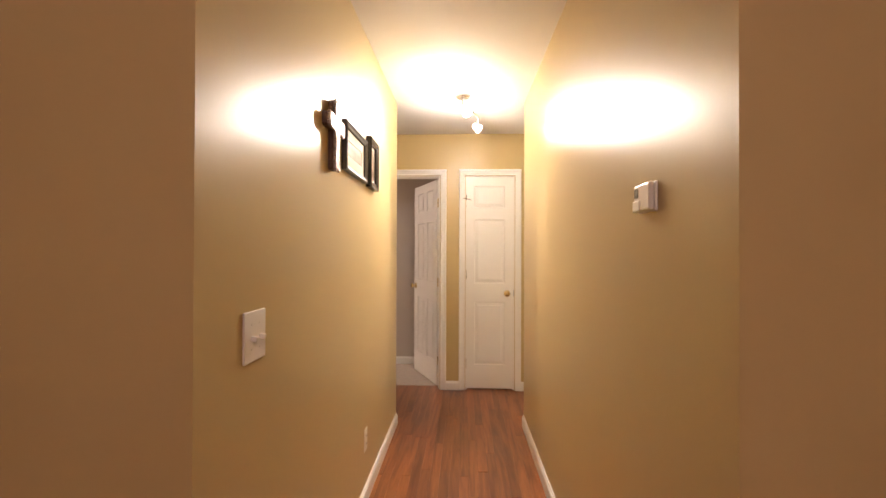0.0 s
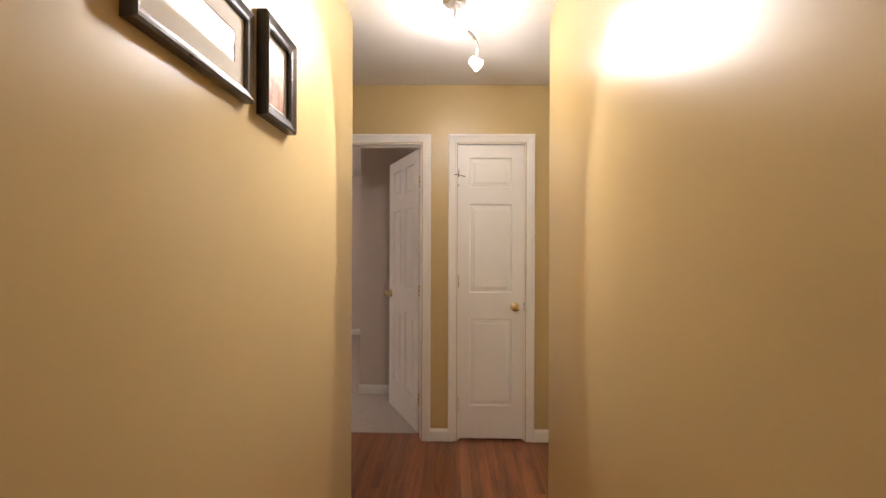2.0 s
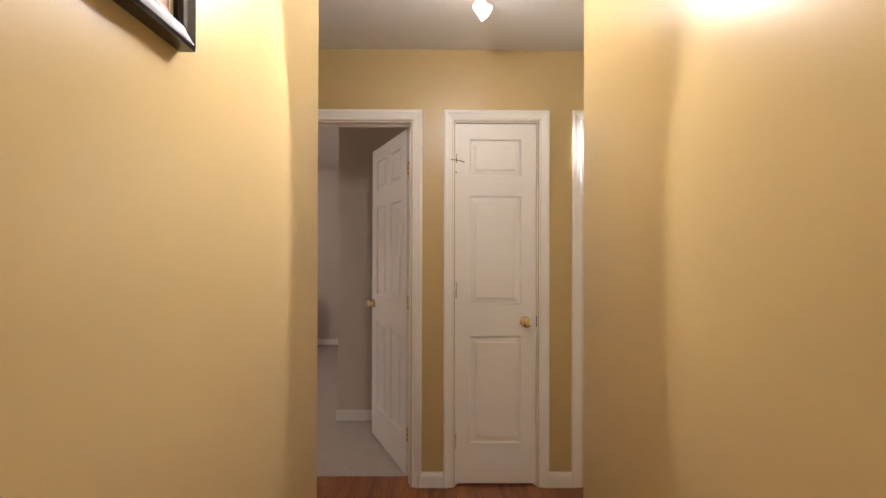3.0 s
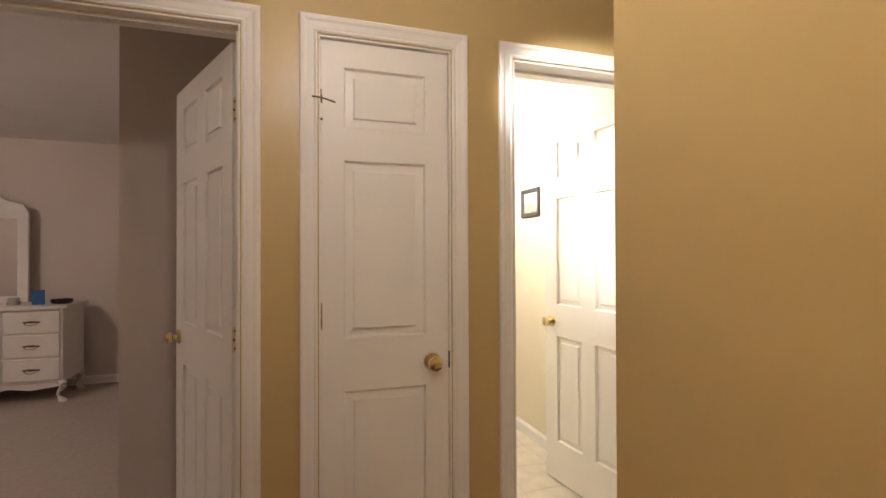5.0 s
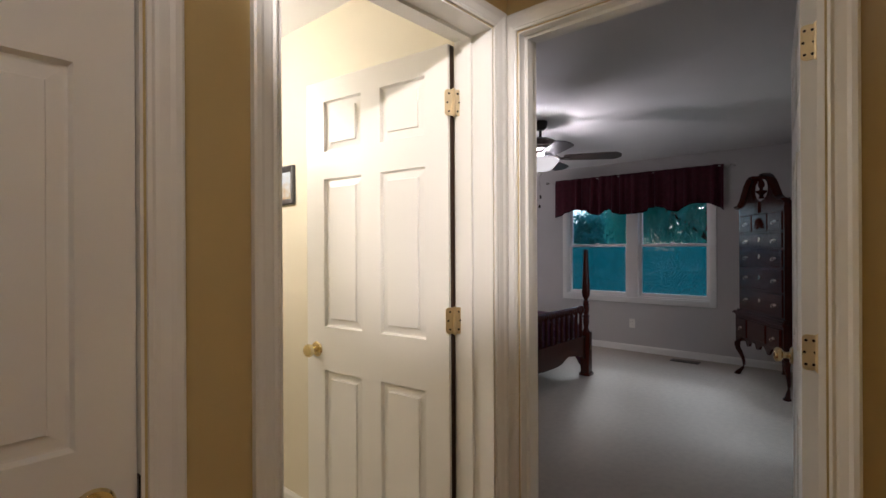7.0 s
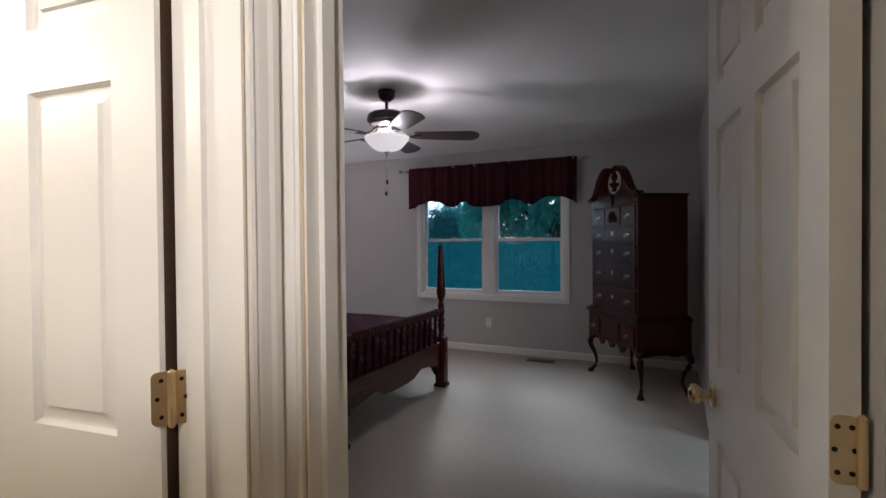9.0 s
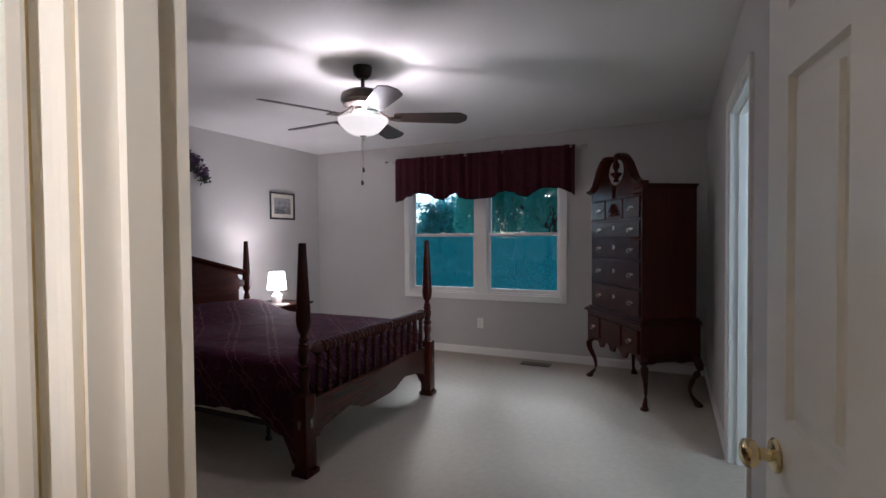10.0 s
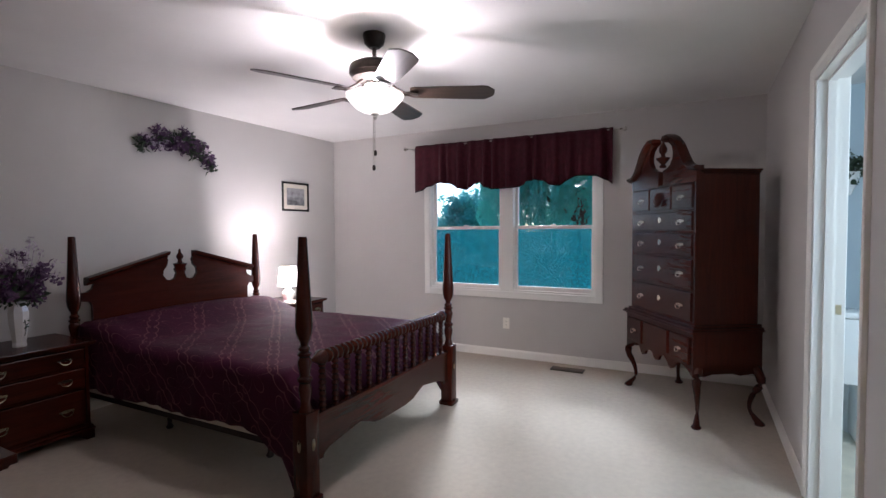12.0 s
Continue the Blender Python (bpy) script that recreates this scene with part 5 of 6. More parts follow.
th = thing("thermostat", pose(0.6235, 1.210, 1.448, 0, 0, -90), "ivory wall thermostat with a small display", "thermostat")
part("base", boxed(-0.057, -0.008, -0.037, 0.057, 0, 0.037, bevel=0.004), PLASTIC, th)
part("cover", boxed(-0.054, -0.022, -0.034, 0.054, -0.008, 0.036, bevel=0.006), PLASTIC, th)
part("display", boxed(-0.044, -0.0232, 0.002, -0.018, -0.0218, 0.026), DARKPLASTIC, th, "dark display window")
part("flap", boxed(-0.052, -0.026, -0.033, -0.004, -0.0215, -0.005, bevel=0.003), PLASTIC, th)


def spot_bar():
    f = thing("track_light", pose(0, 0, 0), "curved brushed nickel ceiling light bar with three lit spots", "ceiling light")
    part("canopy", turned(((0, H), (0.058, H), (0.058, H - 0.012), (0.045, H - 0.024), (0, H - 0.026)), 24, pose(0.145, 3.52, 0)), NICKEL, f, smooth=True)
    part("stem", tube(bmesh.new(), [(0.145, 3.52, H - 0.02), (0.145, 3.52, 2.375)], 0.008, 10), NICKEL, f)
    pts = [(0.145 + 0.115 * t + 0.05 * math.sin(t * math.pi), 3.55 + 0.46 * t, 2.375) for t in [k / 10 - 1 for k in range(21)]]
    part("bar", tube(bmesh.new(), pts, 0.008, 10), NICKEL, f, smooth=True)
    for eye, aim in (((0.02, 3.10, 2.325), (-0.36, 2.35, 1.75)), ((0.17, 3.50, 2.325), (0.62, 2.6, 1.8)), ((0.27, 3.97, 2.325), (1.68, 4.85, 1.6))):
        part("arm", tube(bmesh.new(), [(eye[0], eye[1], 2.375), (eye[0], eye[1], 2.33)], 0.006, 8), NICKEL, f)
        m = look(eye, aim)
        head = part("spot_head", turned(((0.016, 0.05), (0.022, 0.045), (0.030, 0.01), (0.036, -0.012), (0.034, -0.012), (0.026, 0.015), (0.0, 0.03)), 18, m), DIMGLOW, f, "frosted glass spot shade, lit", smooth=True)
        part("bulb", turned(((0, -0.022), (0.018, -0.018), (0.028, -0.006), (0.030, 0.002), (0.02, 0.012), (0, 0.014)), 16, m), BULB, head, "lit reflector bulb", smooth=True)


spot_bar()

lt = thing("door_hook", pose(0.178, 4.652, 1.82), "small brass hook latch across the closet door's edge", "hook")
bm = tube(bmesh.new(), [(-0.030, -0.010, 0.008), (-0.012, -0.015, 0.006), (0.012, -0.015, 0.002), (0.044, -0.012, -0.006)], [0.0030, 0.0026, 0.0026, 0.0032], 8)
tube(bm, [(0.0, -0.012, -0.012), (0.0, -0.014, 0.0), (0.0, -0.012, 0.014)], 0.0024, 8)
part("arm", bm, AGED, lt)
part("plate", boxed(-0.008, -0.003, -0.060, 0.008, 0.010, -0.008, bevel=0.002), PLASTIC, lt, "ivory backing plate")
part("loop", turned(((0, 0), (0.004, 0), (0.004, 0.005), (0, 0.005)), 10, pose(0, -0.004, -0.064, 90)), AGED, lt)

# ---- hall bath ----
tb = thing("towel_bar", pose(1.735, 6.78, 1.30), "antique brass towel bar on the bathroom wall", "towel bar")
for y in (-0.14, 0.42):
    part("bracket", turned(((0, 0), (0.022, 0), (0.022, 0.006), (0.010, 0.012), (0.010, 0.06), (0.013, 0.065), (0, 0.07)), 14, pose(0, y, 0, 0, -90)), OLDBRASS, tb, smooth=True)
part("bar", tube(bmesh.new(), [(-0.058, -0.14, 0), (-0.058, 0.42, 0)], 0.008, 10), OLDBRASS, tb)
bm = bmesh.new()
rows = []
for k in range(25):
    t = k / 24
    y = 6.70 + 0.40 * t
    rows.append([bm.verts.new((x + 0.004 * math.sin(y * 40), y, z)) for x, z in ((1.668, 0.63), (1.670, 0.9), (1.672, 1.20), (1.674, 1.297), (1.680, 1.312), (1.687, 1.314), (1.694, 1.312), (1.700, 1.297), (1.702, 1.2), (1.704, 0.8))])
for a, b in zip(rows, rows[1:]):
    for k in range(9):
        bm.faces.new((a[k], a[k + 1], b[k + 1], b[k]))
ob = part("towel", bm, TOWEL, None, smooth=True)
mod = ob.modifiers.new("thick", "SOLIDIFY")
mod.thickness, mod.offset = 0.006, 0
tagged(ob, "folded tan towel hanging over the towel bar", "towel")
wl = thing("wall_lamp", pose(0.82, 6.05, 2.02), "lit bathroom wall lamp with frosted shade", "wall lamp")
part("back_plate", boxed(0, -0.18, -0.05, 0.02, 0.18, 0.05, bevel=0.008), BRASS, wl)
for y in (-0.12, 0.12):
    part("shade", turned(((0, 0.04), (0.03, 0.04), (0.045, 0.0), (0.055, -0.06), (0.05, -0.07), (0, -0.07)), 16, pose(0.08, y, 0.02)), DIMGLOW, wl, "lit frosted shade", smooth=True)
    part("arm", tube(bmesh.new(), [(0.01, y, 0.0), (0.06, y, 0.05), (0.08, y, 0.06)], 0.006, 8), BRASS, wl)
en = thing("entry_lamp", pose(0.15, -1.3, 0), "lit flush ceiling lamp with a frosted dome", "ceiling lamp")
part("base", turned(((0, H), (0.15, H), (0.15, H - 0.02), (0.13, H - 0.03), (0, H - 0.03)), 24), BRASS, en, smooth=True)
part("dome", turned(((0.13, H - 0.03), (0.13, H - 0.05), (0.09, H - 0.09), (0, H - 0.105)), 24), DIMGLOW, en, "lit frosted dome", smooth=True)
cl = thing("ceiling_lamp", pose(-2.9, 6.2, 0), "lit flush ceiling lamp with a frosted dome", "ceiling lamp")
part("base", turned(((0, H), (0.15, H), (0.15, H - 0.02), (0.13, H - 0.03), (0, H - 0.03)), 24), BRASS, cl, smooth=True)
part("dome", turned(((0.13, H - 0.03), (0.13, H - 0.05), (0.09, H - 0.09), (0, H - 0.105)), 24), DIMGLOW, cl, "lit frosted dome", smooth=True)


# ---- far bedroom ----
def white_dresser():
    n = thing("white_dresser", pose(-2.45, 8.22, 0), "white french provincial dresser with brass bail pulls", "dresser")
    w, d, h = 1.30, 0.50, 0.86
    part("body", boxed(-w / 2, 0.0, 0.17, w / 2, d, h - 0.03, bevel=0.01), WHITEWOOD, n)
    top = bmesh.new()
    out = []
    for x, z in ((-w / 2 - 0.03, 0.0), (-w / 2 + 0.1, -0.035), (0, -0.05), (w / 2 - 0.1, -0.035), (w / 2 + 0.03, 0.0), (w / 2 + 0.03, d), (-w / 2 - 0.03, d)):
        out.append((x, z))
    plate(top, out, -0.03, 0.0)
    bmesh.ops.transform(top, matrix=pose(0, 0, h) @ Matrix(((1, 0, 0, 0), (0, 0, 1, 0), (0, 1, 0, 0), (0, 0, 0, 1))), verts=top.verts)
    part("top", top, WHITEWOOD, n)
    for x0, x1 in ((-0.63, -0.215), (-0.205, 0.205), (0.215, 0.63)):
        for z0, z1 in ((0.20, 0.395), (0.41, 0.605), (0.62, 0.815)):
            dr = drawer(n, x0, x1, z0, z1, 0.0, ((x0 + x1) / 2,), WHITEWOOD, pull_w=0.12, pull_mat=AGED)
    half = [(0, 0.17), (0, 0.12), (0.10, 0.105), (0.25, 0.14), (0.42, 0.115), (0.52, 0.13), (w / 2 - 0.05, 0.14), (w / 2, 0.17)]
    part("apron", plate(bmesh.new(), [(-x, z) for x, z in half[:0:-1]] + half, 0.0, 0.02), WHITEWOOD, n)
    for sx in (-1, 1):
        for y in (0.03, d - 0.04):
            bm = bmesh.new()
            cabriole(bm, sx * (w / 2 - 0.03), y, sx, 0.17)
            part("leg", bm, WHITEWOOD, n, smooth=True)
    return n


white_dresser()
mr = thing("dresser_mirror", pose(-2.69, 8.70, 0.86), "white framed mirror standing on the dresser", "mirror")
bm = bmesh.new()
box(bm, -0.44, 0, 0, -0.35, 0.03, 0.80, bevel=0.006)
box(bm, 0.35, 0, 0, 0.44, 0.03, 0.80, bevel=0.006)
box(bm, -0.35, 0, 0, 0.35, 0.03, 0.06, bevel=0.006)
part("frame", bm, WHITEWOOD, mr)
part("crest", plate(bmesh.new(), [(-0.44, 0.80), (0.44, 0.80), (0.44, 0.86), (0.40, 0.93), (0.28, 0.96), (0.15, 1.03), (0.0, 1.06), (-0.15, 1.03), (-0.28, 0.96), (-0.40, 0.93), (-0.44, 0.86)], 0, 0.03), WHITEWOOD, mr)
bm = bmesh.new()
for k in range(7):
    a = math.pi * (k - 3) / 7
    tube(bm, [(0, -0.004, 0.90), (0.05 * math.sin(a), -0.010, 0.90 + 0.05 * math.cos(a)), (0.085 * math.sin(a), -0.004, 0.90 + 0.09 * math.cos(a))], [0.008, 0.016, 0.006], 7)
part("shell_carving", bm, WHITEWOOD, mr, smooth=True)
part("glass", boxed(-0.35, 0.012, 0.06, 0.35, 0.02, 0.80), MIRROR, mr)
bx = part("card_box", boxed(-0.045, -0.02, 0, 0.045, 0.02, 0.13, bevel=0.003), BLUEBOX, None, m=pose(-2.03, 8.34, 0.861, 0, 0, 12))
tagged(bx, "small blue card box standing on the white dresser", "box")
bm = turned(((0, 0), (0.075, 0), (0.085, 0.012), (0.085, 0.04), (0.078, 0.04), (0.074, 0.012), (0, 0.010)), 24)
tagged(part("round_tray", bm, BLACKFRAME, None, m=pose(-1.88, 8.42, 0.861), smooth=True), "low dark round tray on the white dresser", "tray")
bm = turned(((0, 0), (0.05, 0), (0.052, 0.03), (0.04, 0.035), (0.045, 0.06), (0.038, 0.065), (0, 0.066)), 20)
tagged(part("trinket_jar", bm, NICKEL, None, m=pose(-2.22, 8.36, 0.861), smooth=True), "small silver trinket jar on the white dresser", "jar")

# ---- second bath ----
def toilet():
    t = thing("toilet", pose(6.02, 3.36, 0, 0, 0, 90), "white porcelain toilet with its lid down", "toilet")
    # local -y is the front, turned to face -x
    bm = bmesh.new()
    rings = []
    for z, w, l, c in ((0.0, 0.11, 0.22, 0.02), (0.05, 0.10, 0.20, 0.02), (0.18, 0.10, 0.19, 0.0), (0.28, 0.15, 0.22, -0.03), (0.36, 0.18, 0.245, -0.05), (0.39, 0.185, 0.25, -0.05)):
        rings.append([bm.verts.new((w * math.cos(a), c + l * math.sin(a), z)) for a in [2 * math.pi * k / 24 for k in range(24)]])
    for a, b in zip(rings, rings[1:]):
        for k in range(24):
            bm.faces.new((a[k], a[(k + 1) % 24], b[(k + 1) % 24], b[k]))
    bm.faces.new(rings[0])
    bm.faces.new(rings[-1])
    part("bowl", bm, CERAMIC, t, smooth=True)
    for z, h, nm in ((0.392, 0.018, "seat"), (0.412, 0.02, "lid")):
        bm = bmesh.new()
        rings = [[bm.verts.new((w * math.cos(a), -0.05 + l * math.sin(a), zz)) for a in [2 * math.pi * k / 24 for k in range(24)]] for w, l, zz in ((0.185, 0.25, z), (0.19, 0.255, z + h * 0.5), (0.18, 0.245, z + h))]
        for a, b in zip(rings, rings[1:]):
            for k in range(24):
                bm.faces.new((a[k], a[(k + 1) % 24], b[(k + 1) % 24], b[k]))
        bm.faces.new(rings[0])
        bm.faces.new(rings[-1])
        part(nm, bm, CERAMIC, t, smooth=True)
    part("tank", boxed(-0.22, 0.20, 0.38, 0.22, 0.40, 0.79, bevel=0.02), CERAMIC, t, smooth=True)
    part("tank_lid", boxed(-0.23, 0.19, 0.79, 0.23, 0.41, 0.83, bevel=0.012), CERAMIC, t, smooth=True)
    part("pedestal_neck", boxed(-0.10, 0.14, 0.0, 0.10, 0.38, 0.38, bevel=0.03), CERAMIC, t, smooth=True)
    part("flush_lever", tube(bmesh.new(), [(-0.17, 0.20, 0.72), (-0.17, 0.185, 0.72), (-0.10, 0.182, 0.71)], 0.007, 8), NICKEL, t)


toilet()


def leaf_tuft(bm, rng, c, r, count, size, squash=1.0, droop=0.0):
    """Small folded leaves or petals scattered through a ball."""
    for _ in range(count):
        v = Vector((rng.gauss(0, 1), rng.gauss(0, 1), rng.gauss(0, 1))).normalized() * r * rng.random() ** 0.4
        p = Vector(c) + Vector((v.x, v.y, v.z * squash))
        d = Vector((rng.uniform(-1, 1), rng.uniform(-1, 1), rng.uniform(-1, 1) - droop)).normalized()
        s = d.orthogonal().normalized()
        n = d.cross(s)
        ln = size * rng.uniform(0.6, 1.3)
        a, b = bm.verts.new(p), bm.verts.new(p + d * ln)
        e = bm.verts.new(p + d * ln * 0.5 + s * ln * 0.36 + n * ln * 0.12)
        f = bm.verts.new(p + d * ln * 0.5 - s * ln * 0.36 + n * ln * 0.12)
        bm.faces.new((a, e, b))
        bm.faces.new((a, b, f))


rng = random.Random(4)
pl = thing("wall_planter", pose(6.74, 3.32, 1.74), "wall basket with a dark fern in the bathroom", "planter")
part("basket", turned(((0, -0.16), (0.02, -0.15), (0.05, -0.07), (0.085, 0.02), (0.09, 0.025), (0.08, 0.02), (0, 0.0)), 18, pose(-0.092, 0, 0)), CERAMIC, pl, "pale cone basket", smooth=True)
bm = bmesh.new()
leaf_tuft(bm, rng, (-0.095, 0, 0.06), 0.12, 160, 0.06)
part("fern", bm, LEAFY, pl, "dark green fern")

# ---- bedroom small things ----
bl = thing("table_lamp", pose(5.47, 7.95, 0.640), "small white ceramic table lamp, lit, on the nightstand", "lamp")
part("base", turned(((0, 0), (0.052, 0), (0.055, 0.008), (0.045, 0.02), (0.05, 0.04), (0.062, 0.07), (0.058, 0.10), (0.030, 0.125), (0.018, 0.14), (0.012, 0.16), (0.012, 0.19), (0, 0.19)), 20), CERAMIC, bl, smooth=True)
bm = bmesh.new()
lo = [bm.verts.new((0.10 * math.cos(a), 0.10 * math.sin(a), 0.165)) for a in [2 * math.pi * k / 28 for k in range(28)]]
hi = [bm.verts.new((0.078 * math.cos(a), 0.078 * math.sin(a), 0.345)) for a in [2 * math.pi * k / 28 for k in range(28)]]
for k in range(28):
    bm.faces.new((lo[k], lo[(k + 1) % 28], hi[(k + 1) % 28], hi[k]))
part("shade", bm, LAMPSHADE, bl, "lit white fabric shade", smooth=True)
part("bulb", turned(((0, 0.19), (0.012, 0.195), (0.026, 0.225), (0.028, 0.245), (0.018, 0.27), (0, 0.275)), 14), LAMPSHADE, bl, smooth=True)
bk = part("book", boxed(-0.065, -0.045, 0, 0.065, 0.045, 0.016, bevel=0.002), MATBOARD, None, m=pose(5.44, 7.842, 0.641, 0, 0, 4))
tagged(bk, "thin pale book lying on the nightstand", "book")

vs = thing("vase", pose(3.33, 8.07, 0.640), "white porcelain vase with purple silk flowers on the nightstand", "vase")
part("body", turned(((0, 0), (0.036, 0), (0.040, 0.008), (0.036, 0.03), (0.046, 0.10), (0.054, 0.18), (0.055, 0.22), (0.046, 0.255), (0.036, 0.268), (0.042, 0.288), (0.038, 0.289), (0.030, 0.27), (0, 0.25)), 8), CERAMIC, vs, smooth=False)
bm = bmesh.new()
tube(bm, [(0.010, -0.046, 0.07), (0.018, -0.049, 0.12), (0.010, -0.053, 0.17)], 0.002, 5)
leaf_tuft(bm, rng, (0.014, -0.050, 0.14), 0.022, 12, 0.022, 1.4)
part("painted_sprig", bm, LEAFY, vs, "dark painted sprig")
bm = bmesh.new()
for _ in range(70):
    c = Vector((rng.gauss(0, 0.075), rng.gauss(0, 0.06), 0.40 + rng.gauss(0, 0.06)))
    leaf_tuft(bm, rng, c, 0.036, 26, 0.036)
part("blossoms", bm, PURPLE, vs, "purple silk blossoms")
bm = bmesh.new()
for _ in range(30):
    c = Vector((rng.gauss(-0.02, 0.09), rng.gauss(0, 0.08), 0.52 + rng.gauss(0, 0.07)))
    tube(bm, [(0, 0, 0.28), (c.x * 0.6, c.y * 0.6, 0.40), c], 0.0018, 5)
    leaf_tuft(bm, rng, c, 0.03, 14, 0.018)
for a in range(5):
    c = Vector((0.06 + 0.05 * a, 0.02, 0.46 + 0.012 * a))
    leaf_tuft(bm, rng, c, 0.012, 6, 0.016)
part("sprays", bm, MAUVE, vs, "pale mauve filler sprays")
bm = bmesh.new()
leaf_tuft(bm, rng, (0, 0, 0.36), 0.12, 160, 0.055)
part("leaves", bm, LEAFY, vs)

sw = thing("flower_swag", pose(4.63, 8.41, 2.085), "drooping swag of purple dried flowers on the wall", "wall swag")
for nm, mt, cnt, sz in (("blossoms", PURPLE, 46, 0.050), ("pale_blossoms", MAUVE, 10, 0.040), ("leaves", LEAFY, 20, 0.055)):
    bm = bmesh.new()
    for k in range(cnt):
        x = rng.uniform(-0.32, 0.30)
        z = 0.045 - 0.9 * x * x - 0.10 * x + rng.gauss(0, 0.03) - (0.06 if x > 0.24 else 0)
        leaf_tuft(bm, rng, (x, -0.055 + rng.gauss(0, 0.012), z), 0.042, 20, sz)
    part(nm, bm, mt, sw)
part("stem", tube(bmesh.new(), [(-0.3, -0.01, -0.02), (-0.1, -0.02, 0.05), (0.1, -0.02, 0.04), (0.28, -0.02, -0.06)], 0.006, 6), BARK, sw)

fv = thing("floor_vent", pose(6.53, 5.43, 0.0), "bronze floor register set in the carpet by the window wall", "vent")
part("frame", boxed(-0.065, -0.155, 0.0, 0.065, 0.155, 0.006, bevel=0.002), BRONZE, fv)
for k in range(14):
    part("slat", boxed(-0.05, -0.14 + k * 0.02, 0.006, 0.05, -0.128 + k * 0.02, 0.010), AGED, fv)

# ---- outdoors ----
bm = bmesh.new()
box(bm, -300, -300, -2.0, 300, 300, -0.65)
tagged(part("ground", bm, GRASS), "rough evening lawn reaching to the horizon", "ground", kind="structure")


def tree(x, y, h, spread, label, mat, seed, willow=False):
    r = random.Random(seed)
    t = thing("tree", pose(x, y, -0.66), label, "tree")
    bm = bmesh.new()
    tube(bm, [(0, 0, 0), (0.05, 0.02, h * 0.25), (0.0, 0.05, h * 0.5), (0.05, 0, h * 0.75)], [spread * 0.10, spread * 0.075, spread * 0.055, spread * 0.02], 10)
    tips = []
    for k in range(9):
        a = k * 2.4
        z0 = h * (0.3 + 0.05 * k)
        tip = Vector((math.cos(a) * spread * 0.62, math.sin(a) * spread * 0.62, z0 + h * 0.2))
        tube(bm, [(0.02, 0.02, z0), tip * 0.5 + Vector((0, 0, z0 * 0.5)), tip], [spread * 0.035, spread * 0.02, spread * 0.008], 7)
        tips.append(tip)
    part("trunk", bm, BARK, t)
    bm = bmesh.new()
    if willow:
        for k in range(1250):
            a, q = r.uniform(0, 6.283), spread * r.random() ** 0.5
            zt = h * (0.98 - 0.28 * (q / spread) ** 2) + r.gauss(0, 0.2)
            ln = r.uniform(0.25, 0.75) * h * 0.75
            p = Vector((q * math.cos(a), q * math.sin(a), zt))
            for j in range(26):
                c = p - Vector((0.06 * r.gauss(0, 1), 0.06 * r.gauss(0, 1), ln * j / 26))
                leaf_tuft(bm, r, c, 0.05, 2, 0.135, 1, 2.6)
    else:
        for k in range(230):
            v = Vector((r.gauss(0, 1), r.gauss(0, 1), r.gauss(0, 1))).normalized() * r.random() ** 0.33
            c = Vector((v.x * spread, v.y * spread, h * 0.64 + v.z * h * 0.38))
            c += Vector((r.gauss(0, 0.12), r.gauss(0, 0.12), r.gauss(0, 0.15))) * spread
            leaf_tuft(bm, r, c, spread * 0.17, 40, 0.20)
    part("crown", bm, mat, t)
    return t


tree(26.5, 15.6, 4.0, 1.5, "round leafy tree across the lawn at dusk", FOLIAGE, 3)
tree(37.0, 26.5, 2.9, 2.2, "low bush far across the lawn", FOLIAGE, 5)
tree(36.0, 18.3, 2.7, 2.2, "low spreading bush far across the lawn", FOLIAGE, 6)
tree(17.6, 7.6, 6.2, 3.2, "weeping willow with hanging green strands", WILLOW, 8, True)
tree(38.0, 12.5, 4.2, 2.6, "bushy tree far across the lawn", FOLIAGE, 9)
tree(40.0, 2.0, 6.0, 4.0, "tall bushy tree far across the lawn", FOLIAGE, 10)


def house():
    h = thing("house", pose(44, 30.5, -0.66, 0, 0, 20), "distant white house with a grey gabled roof", "house")
    part("wall", boxed(-5, -4, 0, 5, 4, 2.6), SIDING, h)
    bm = bmesh.new()
    v = [bm.verts.new(p) for p in ((-5.4, -4.4, 2.55), (5.4, -4.4, 2.55), (5.4, 4.4, 2.55), (-5.4, 4.4, 2.55), (-5.4, 0, 4.6), (5.4, 0, 4.6))]
    for f in ((0, 1, 5, 4), (3, 2, 5, 4), (0, 4, 3), (1, 5, 2), (0, 1, 2, 3)):
        bm.faces.new([v[i] for i in f])
    part("roof", bm, ROOFING, h)
    for y in (-2.2, 1.4):
        w = part("window", boxed(-5.05, y, 0.9, -4.98, y + 0.9, 2.0), TRIM, h)
        part("pane", boxed(-5.07, y + 0.08, 0.98, -5.05, y + 0.82, 1.92), DARKPLASTIC, w)


house()

# ---- floor pieces ----
fl = thing("floor_hall", pose(0, 0, 0), "red oak strip floor, varnished", "floor", kind="structure")
part("underlay", boxed(-2.32, -2.32, -0.1, 2.52, 4.80, -0.006), SUBFLOOR, fl)
meshes = {}


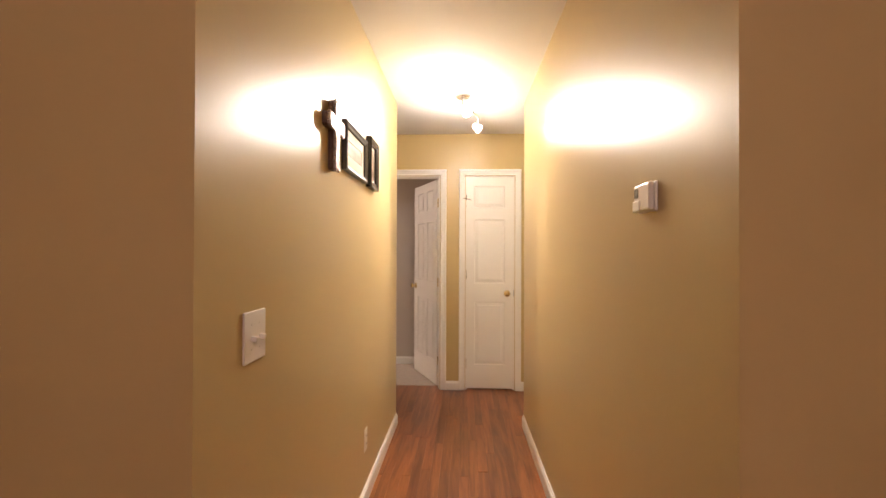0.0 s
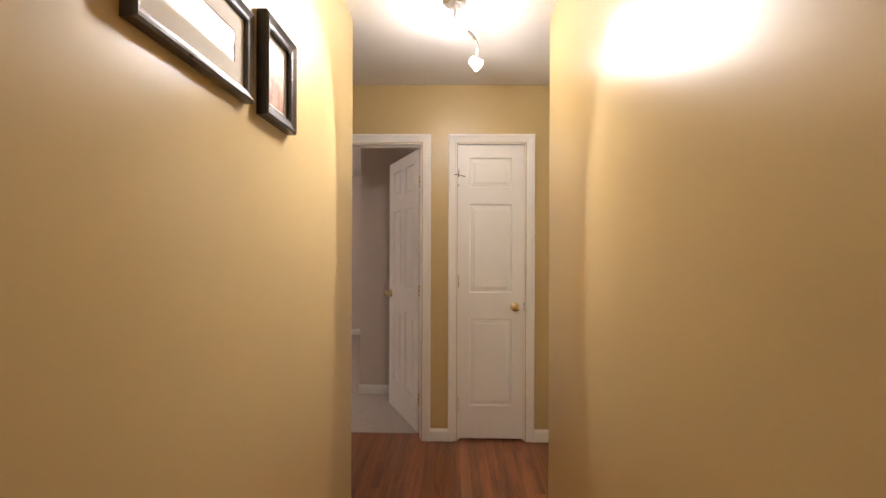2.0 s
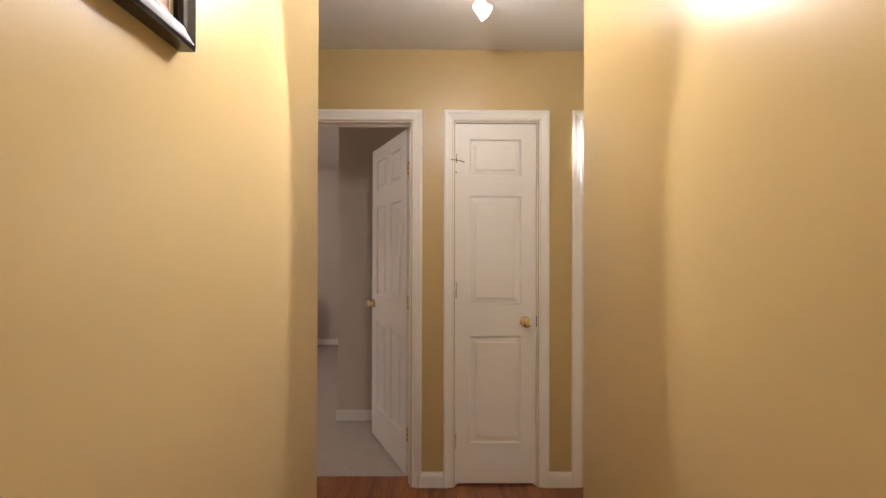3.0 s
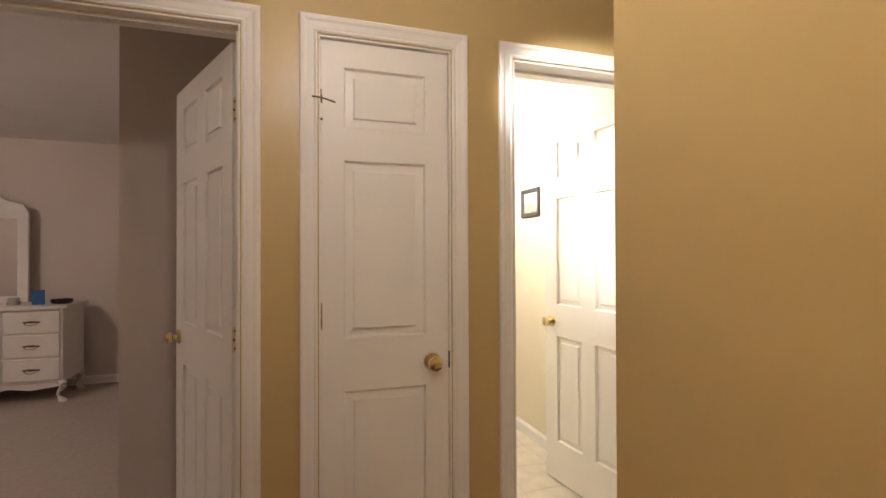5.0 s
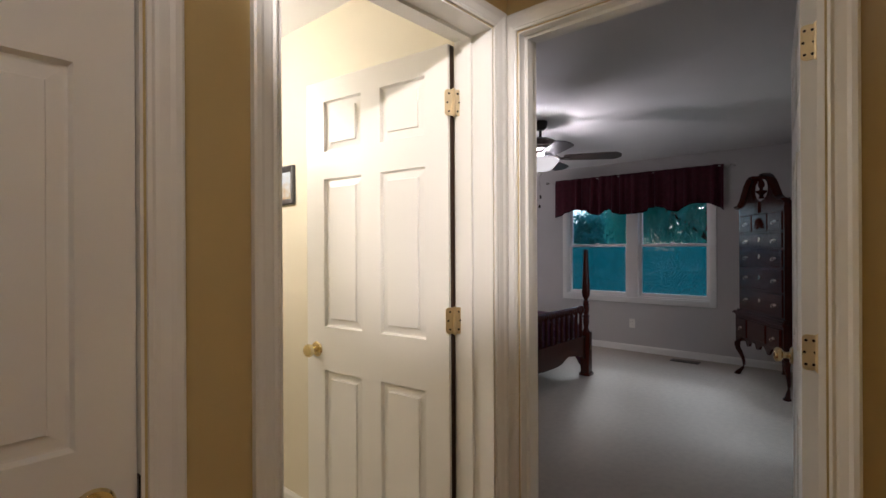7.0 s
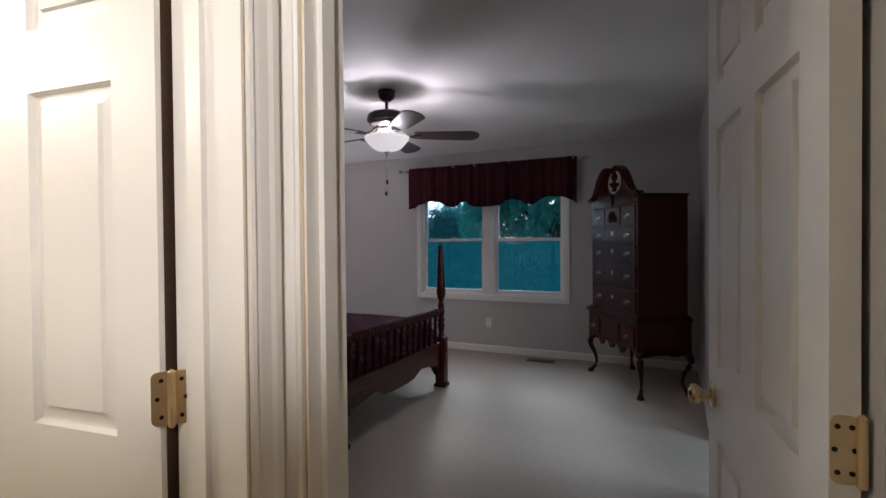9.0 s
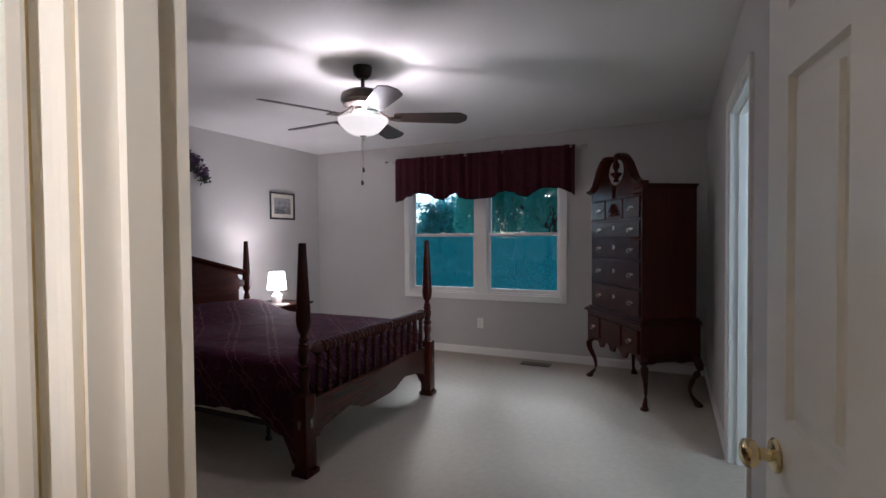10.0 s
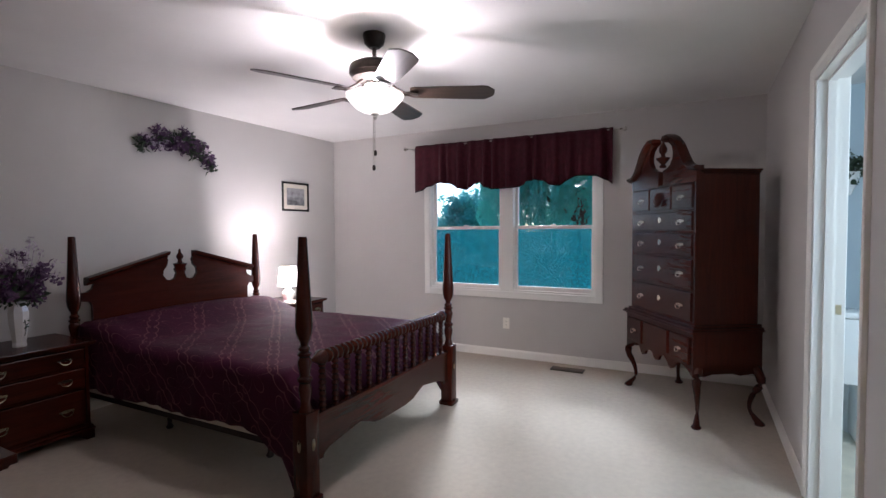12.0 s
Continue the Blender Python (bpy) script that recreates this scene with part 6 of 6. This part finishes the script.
def strip_mesh(length):
    key = round(length, 2)
    if key not in meshes:
        bm = boxed(-0.02835, 0, -0.006, 0.02835, key - 0.0008, 0.0)
        me = bpy.data.meshes.new("floorboard")
        top = [e for e in bm.edges if all(v.co.z > -0.001 for v in e.verts)]
        bmesh.ops.bevel(bm, geom=top, offset=0.0004, segments=1, affect="EDGES")
        bmesh.ops.recalc_face_normals(bm, faces=bm.faces)
        bm.to_mesh(me)
        bm.free()
        me.materials.append(OAK)
        meshes[key] = me
    return meshes[key]


rng = random.Random(11)
rest = bmesh.new()
count = 0
x = -0.95 + 0.0285
while x < 1.80:
    y = 1.5 + rng.uniform(-0.6, 0.0)
    inside = -0.36 < x < 0.63
    while y < 4.80:
        ln = round(rng.choice((0.6, 0.8, 1.0, 1.3, 1.6, 1.9)), 2)
        y1 = min(y + ln, 4.80)
        if y1 > 1.3 and (inside or y1 > 3.6) and y1 - y > 0.02 and (x < 1.735 or y > 3.5):
            ya = max(y, 1.3 if inside else 3.6)
            if y1 - ya > 0.02:
                ob = new("floorboard", strip_mesh(y1 - ya))
                ob.parent = fl
                ob.location = (x, ya, 0)
                count += 1
        y = y1
    x += 0.057
x = -2.3
while x < 2.5:
    y = -2.3
    while y < 3.7:
        y1 = y + rng.choice((0.5, 0.8, 1.1, 1.3))
        lim = 2.2 if -0.36 < x < 0.63 else 0.9
        if y < lim:
            e = min(y1, lim if lim < 2 else 1.3)
            if e > y:
                box(rest, x, y, -0.006, x + 0.0562, e - 0.0008, 0.0)
        y = y1
    x += 0.057
tagged(part("floorboards_rest", rest, OAK_REST, fl), kind="stuff")
fl = thing("floor_bath", pose(0, 0, 0), "cream tiled bathroom floor", "floor", kind="structure")
part("grout", boxed(0.70, 4.80, -0.1, 1.80, 7.52, -0.004), GROUT, fl)
bm = boxed(-0.151, -0.151, -0.004, 0.151, 0.151, 0.0)
me = bpy.data.meshes.new("tile")
bm.to_mesh(me)
bm.free()
me.materials.append(TILE)
for i in range(4):
    for j in range(9):
        ob = new("tile", me)
        ob.parent = fl
        ob.location = (0.86 + i * 0.3048, 4.955 + j * 0.3048, 0)
